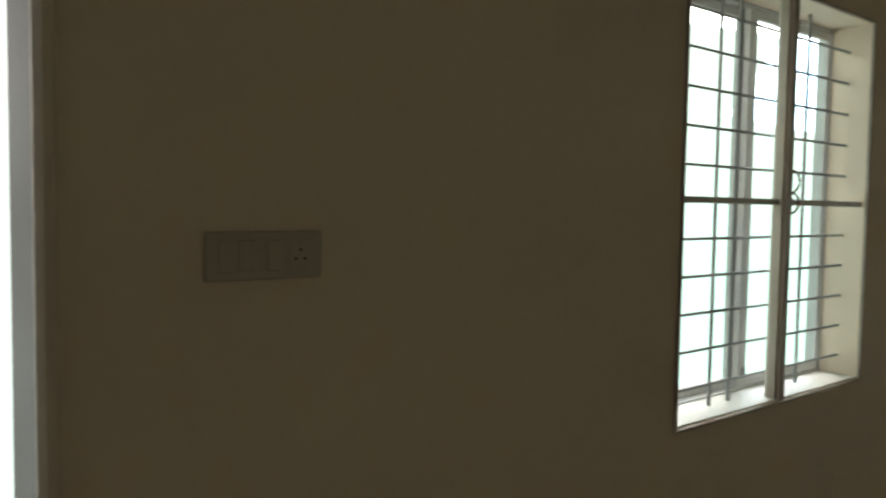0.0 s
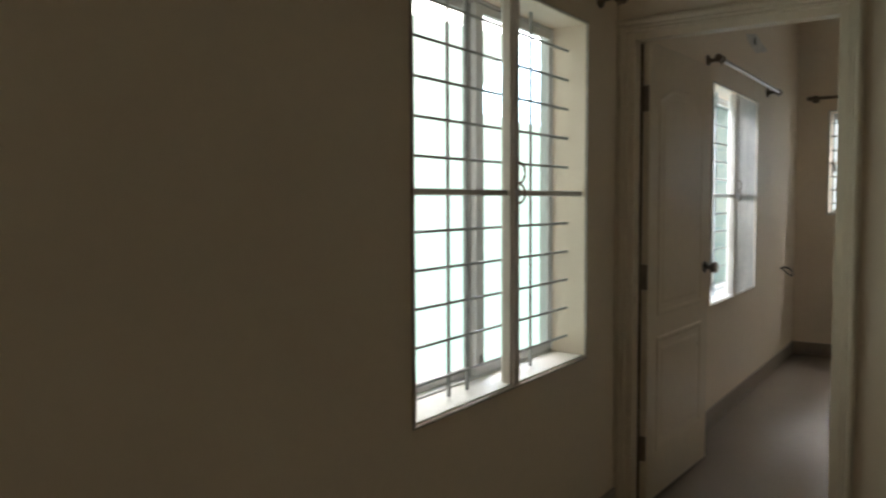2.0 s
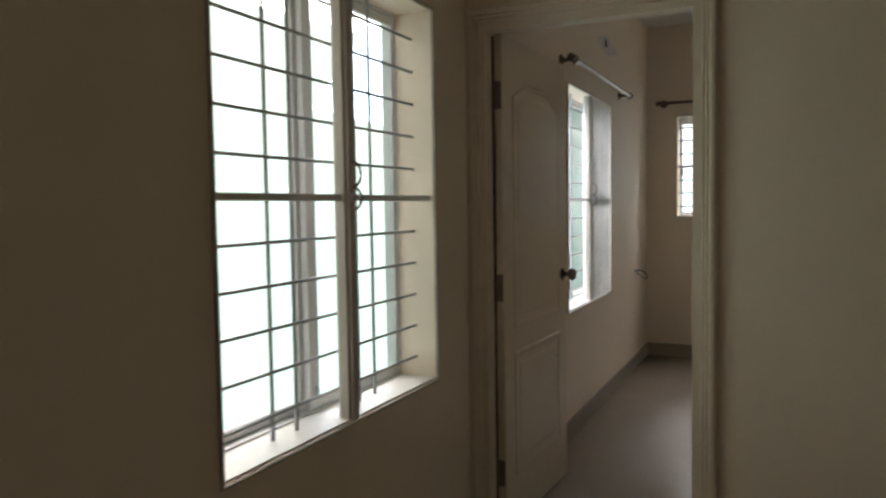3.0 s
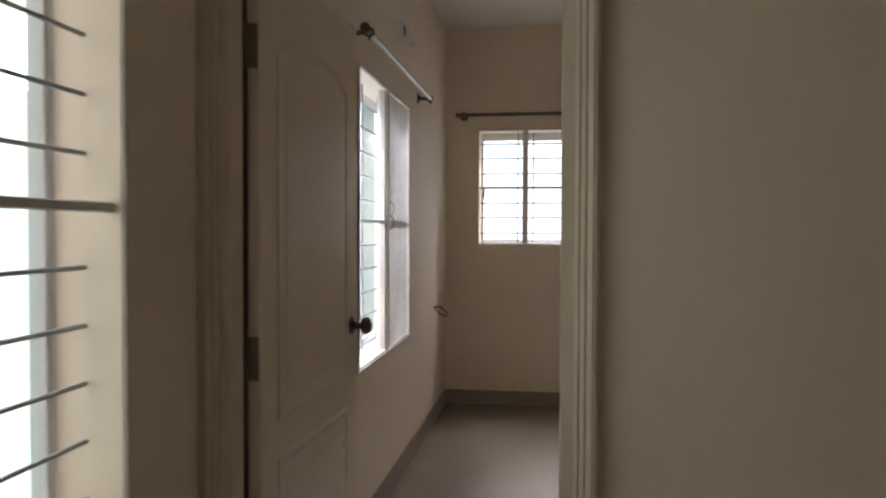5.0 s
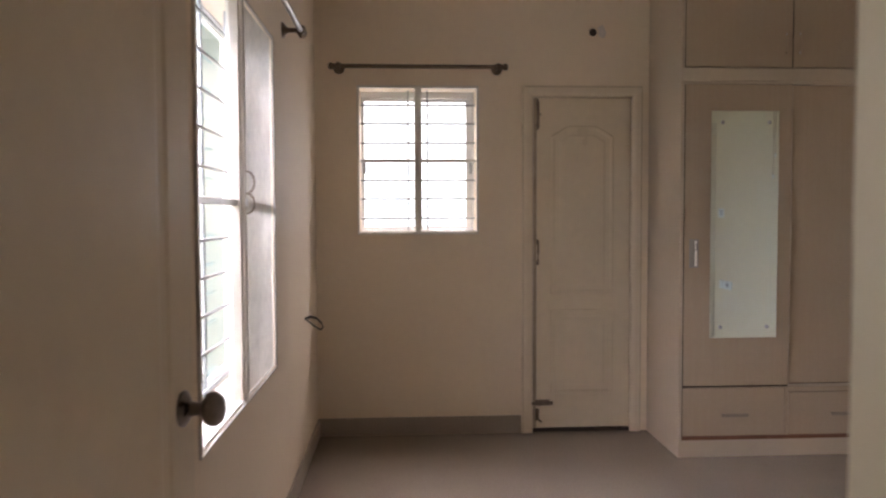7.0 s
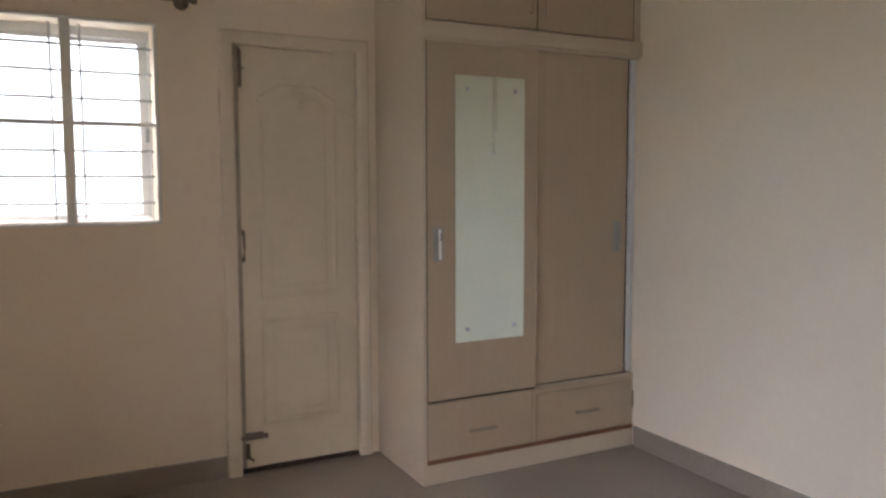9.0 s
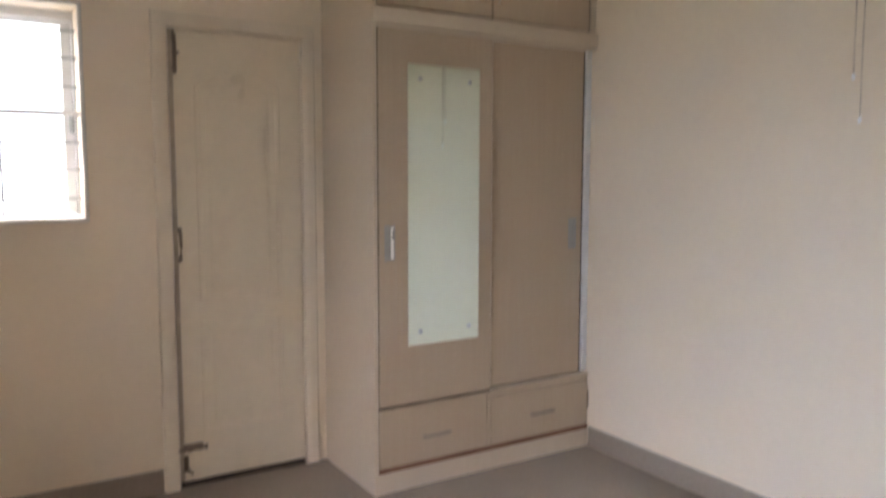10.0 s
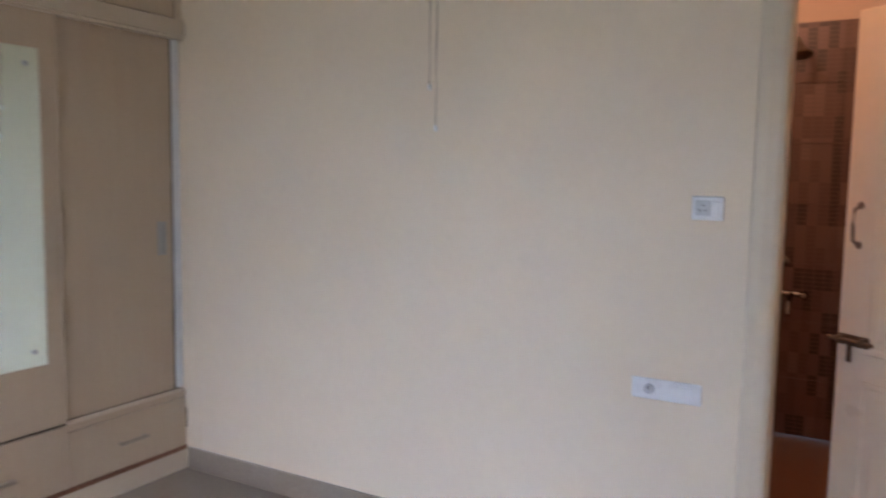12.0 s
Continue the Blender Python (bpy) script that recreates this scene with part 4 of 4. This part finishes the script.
# ---- switch plates ----
def switch_plate(axis, plane, out, u0, u1, z0, z1, inserts, label, cover=None):
    mid = ((u0 + u1) / 2, (z0 + z1) / 2)
    t = thing("switch_plate", (mid[0], plane, mid[1]) if axis == "y" else (plane, mid[0], mid[1]), 0, label, "switch")

    def b(ua, da, za, ub, db, zb, bev=0.002):
        pa, pb = plane + out * da, plane + out * db
        return box(ua, min(pa, pb), za, ub, max(pa, pb), zb, bev)

    part("plate", b(u0, 0.0005, z0, u1, 0.011, z1, 0.004), cover or PLASTIC, t)
    for ua, ub, kind in inserts:
        a, c = u0 + (u1 - u0) * ua, u0 + (u1 - u0) * ub
        if kind == "rocker":
            k = part("rocker", b(a, 0.0112, z0 + 0.016, c, 0.016, z1 - 0.016, 0.002), cover or PLASTIC, t)
        elif kind == "socket":
            k = part("socket", b(a, 0.0112, z0 + 0.014, c, 0.0135, z1 - 0.014, 0.001), cover or SWGREY, t)
            cu, cz = (a + c) / 2, (z0 + z1) / 2
            for du, dz in ((0, 0.009), (-0.009, -0.007), (0.009, -0.007)):
                pa = (cu + du, plane + out * 0.0136, cz + dz)
                part("socket_hole", rod(pa, (pa[0], plane + out * 0.0142, pa[2]), 0.0028, 8), BLACK, k)
        else:
            cu, cz = (a + c) / 2, (z0 + z1) / 2
            k = part("dial", lathe([(0.0, 0.0), (0.018, 0.0), (0.016, 0.010), (0.0, 0.012)], (cu, plane + out * 0.011, cz), (0, out, 0), 18), SWGREY, t, "round grey regulator dial", smooth=True)
            part("dial_mark", b(cu - 0.002, 0.0232, cz, cu + 0.002, 0.0245, cz + 0.014, 0.0003), BLACK, k)
    return t


switch_plate("y", S, 1, 4.665, 4.764, 1.317, 1.394, ((0.12, 0.34, "rocker"), (0.40, 0.88, "socket")), "small white switch and socket plate on the wall")
switch_plate("y", S, 1, 4.704, 4.934, 0.706, 0.777, ((0.10, 0.22, "rocker"), (0.24, 0.36, "rocker"), (0.62, 0.86, "dial")), "long white switch plate with a regulator dial")
switch_plate("y", N, -1, 0.640, 0.862, 1.222, 1.308, ((0.10, 0.24, "rocker"), (0.26, 0.40, "rocker"), (0.50, 0.62, "rocker"), (0.68, 0.90, "socket")), "dull cream switch plate on the wall", PLATE)

# ---- small things on the walls ----
hole = thing("pipe_hole", (E, -0.242, 2.449), 0, "small dark round pipe hole in the wall", "hole")
part("hole_ring", lathe([(0.024, 0.0), (0.034, 0.0), (0.036, 0.003), (0.030, 0.006), (0.024, 0.006)], (E - 0.0005, -0.242, 2.449), (-1, 0, 0), 24, caps=False), WALL, hole, smooth=True)
# No hole is cut; a dark disc paints its shade.
part("hole_shade", lathe([(0.0, 0.0), (0.0235, 0.0), (0.0235, 0.003), (0.0, 0.0035)], (E - 0.0008, -0.242, 2.449), (-1, 0, 0), 24), GAP_SHADE, hole, "dark disc painted for the shade in the hole")

wire = thing("loose_wire", (7.08, N, 0.79), 0, "black wire loop hanging out of the wall", "wire")
part("outlet_hole", lathe([(0.0, 0.0), (0.012, 0.0), (0.010, 0.002), (0.0, 0.002)], (7.06, N - 0.0005, 0.80), (0, -1, 0), 14), BLACK, wire)
part("wire_loop", tube([(7.06, N - 0.001, 0.800), (7.065, N - 0.028, 0.812), (7.075, N - 0.058, 0.802), (7.085, N - 0.084, 0.772), (7.088, N - 0.092, 0.748), (7.082, N - 0.082, 0.737), (7.072, N - 0.058, 0.750), (7.062, N - 0.032, 0.775), (7.056, N - 0.010, 0.792)], 0.0048, 8), RUBBER, wire, smooth=True)
part("wire_end", tube([(7.06, N - 0.001, 0.797), (7.075, N - 0.030, 0.804), (7.095, N - 0.062, 0.792), (7.10, N - 0.086, 0.764)], 0.0040, 8), RUBBER, wire, smooth=True)

vent = thing("wall_patch", (6.0, N, 2.445), 0, "pale plaster smear with a dark pipe hole on the wall", "patch")
bm = bmesh.new()
pts = [bm.verts.new((6.02 + 0.30 * math.cos(a) * (1 + 0.10 * math.sin(3 * a + 1)), N - 0.003, 2.445 + 0.050 * math.sin(a) * (1 + 0.25 * math.cos(4 * a)))) for a in [2 * math.pi * k / 40 for k in range(40)]]
f = bm.faces.new(pts)
r = bmesh.ops.extrude_face_region(bm, geom=[f])
for v in r["geom"]:
    if isinstance(v, bmesh.types.BMVert):
        v.co.y = N - 0.0005
part("patch", bm, CEMENT, vent, "pale trowelled plaster")
# Flat dark disc standing for the shade inside the hole.
part("patch_hole", lathe([(0.0, 0.0), (0.030, 0.0), (0.028, 0.002), (0.0, 0.002)], (5.96, N - 0.0035, 2.450), (0, -1, 0), 16), BLACK, vent, "dark disc painted for the shade in the hole")
smear = bmesh.new()
pts = [smear.verts.new((E - 0.003, -0.292 + 0.030 * math.cos(a) * (1 + 0.2 * math.sin(2 * a)), 2.455 + 0.036 * math.sin(a) * (1 + 0.2 * math.cos(3 * a)))) for a in [2 * math.pi * k / 24 for k in range(24)]]
f = smear.faces.new(pts)
r = bmesh.ops.extrude_face_region(smear, geom=[f])
for v in r["geom"]:
    if isinstance(v, bmesh.types.BMVert):
        v.co.x = E - 0.0005
part("plaster_smear", smear, CEMENT, hole, "pale plaster beside the hole")

# ---- bathroom ----
mixer = thing("shower_mixer", (4.63, -3.98, 0.84), 0, "chrome shower mixer on the tiled wall", "tap")
part("mixer_body", rod((4.55, -3.940, 0.82), (4.71, -3.940, 0.82), 0.017, 14), POLISHED, mixer, smooth=True)
for x in (4.565, 4.695):
    part("mixer_knob", lathe([(0.0, 0.0), (0.020, 0.0), (0.022, 0.024), (0.014, 0.036), (0.0, 0.038)], (x, -3.930, 0.82), (0, 1, 0), 16), POLISHED, mixer, smooth=True)
    part("mixer_leg", rod((x, -3.988, 0.82), (x, -3.94, 0.82), 0.016, 12), POLISHED, mixer, smooth=True)
part("spout", tube([(4.63, -3.94, 0.82), (4.63, -3.85, 0.81), (4.63, -3.79, 0.78), (4.63, -3.77, 0.73)], 0.013, 10), POLISHED, mixer, smooth=True)
tap = thing("wall_tap", (4.67, -3.98, 1.01), 0, "chrome tap on the tiled wall", "tap")
part("tap_body", rod((4.67, -3.988, 1.01), (4.67, -3.91, 1.01), 0.015, 12), POLISHED, tap, smooth=True)
part("tap_handle", lathe([(0.0, 0.0), (0.022, 0.0), (0.024, 0.02), (0.0, 0.026)], (4.67, -3.91, 1.01), (0, 1, 0), 14), POLISHED, tap, smooth=True)
shower = thing("overhead_shower", (4.70, -3.98, 2.19), 0, "dark shower head on a bent wall arm", "shower")
part("shower_arm", tube([(4.72, -3.988, 2.20), (4.70, -3.91, 2.22), (4.66, -3.83, 2.20), (4.64, -3.79, 2.15)], 0.011, 10), BRONZE, shower, smooth=True)
part("rose", lathe([(0.0, 0.0), (0.016, 0.0), (0.020, 0.02), (0.050, 0.045), (0.052, 0.056), (0.0, 0.058)], (4.64, -3.79, 2.155), (-0.15, 0.35, -1), 20), BRONZE, shower, "dark shower rose", smooth=True)

tiles = thing("tiling", (4.4, -4.0, 0), 0, "glazed brown mosaic-print wall tiles", "tiles", kind="structure")
part("grout", box(3.580, -3.999, 0.0, 5.296, -3.995, 2.31), GROUT, tiles)
tw, th = 0.30, 0.33
for i in range(6):
    for j in range(7):
        x0, z0 = 3.583 + i * (tw - 0.015), 0.004 + j * th
        part("tile", box(x0, -3.9948, z0, x0 + tw - 0.018, -3.989, z0 + th - 0.003, 0.0012), TILE, tiles)
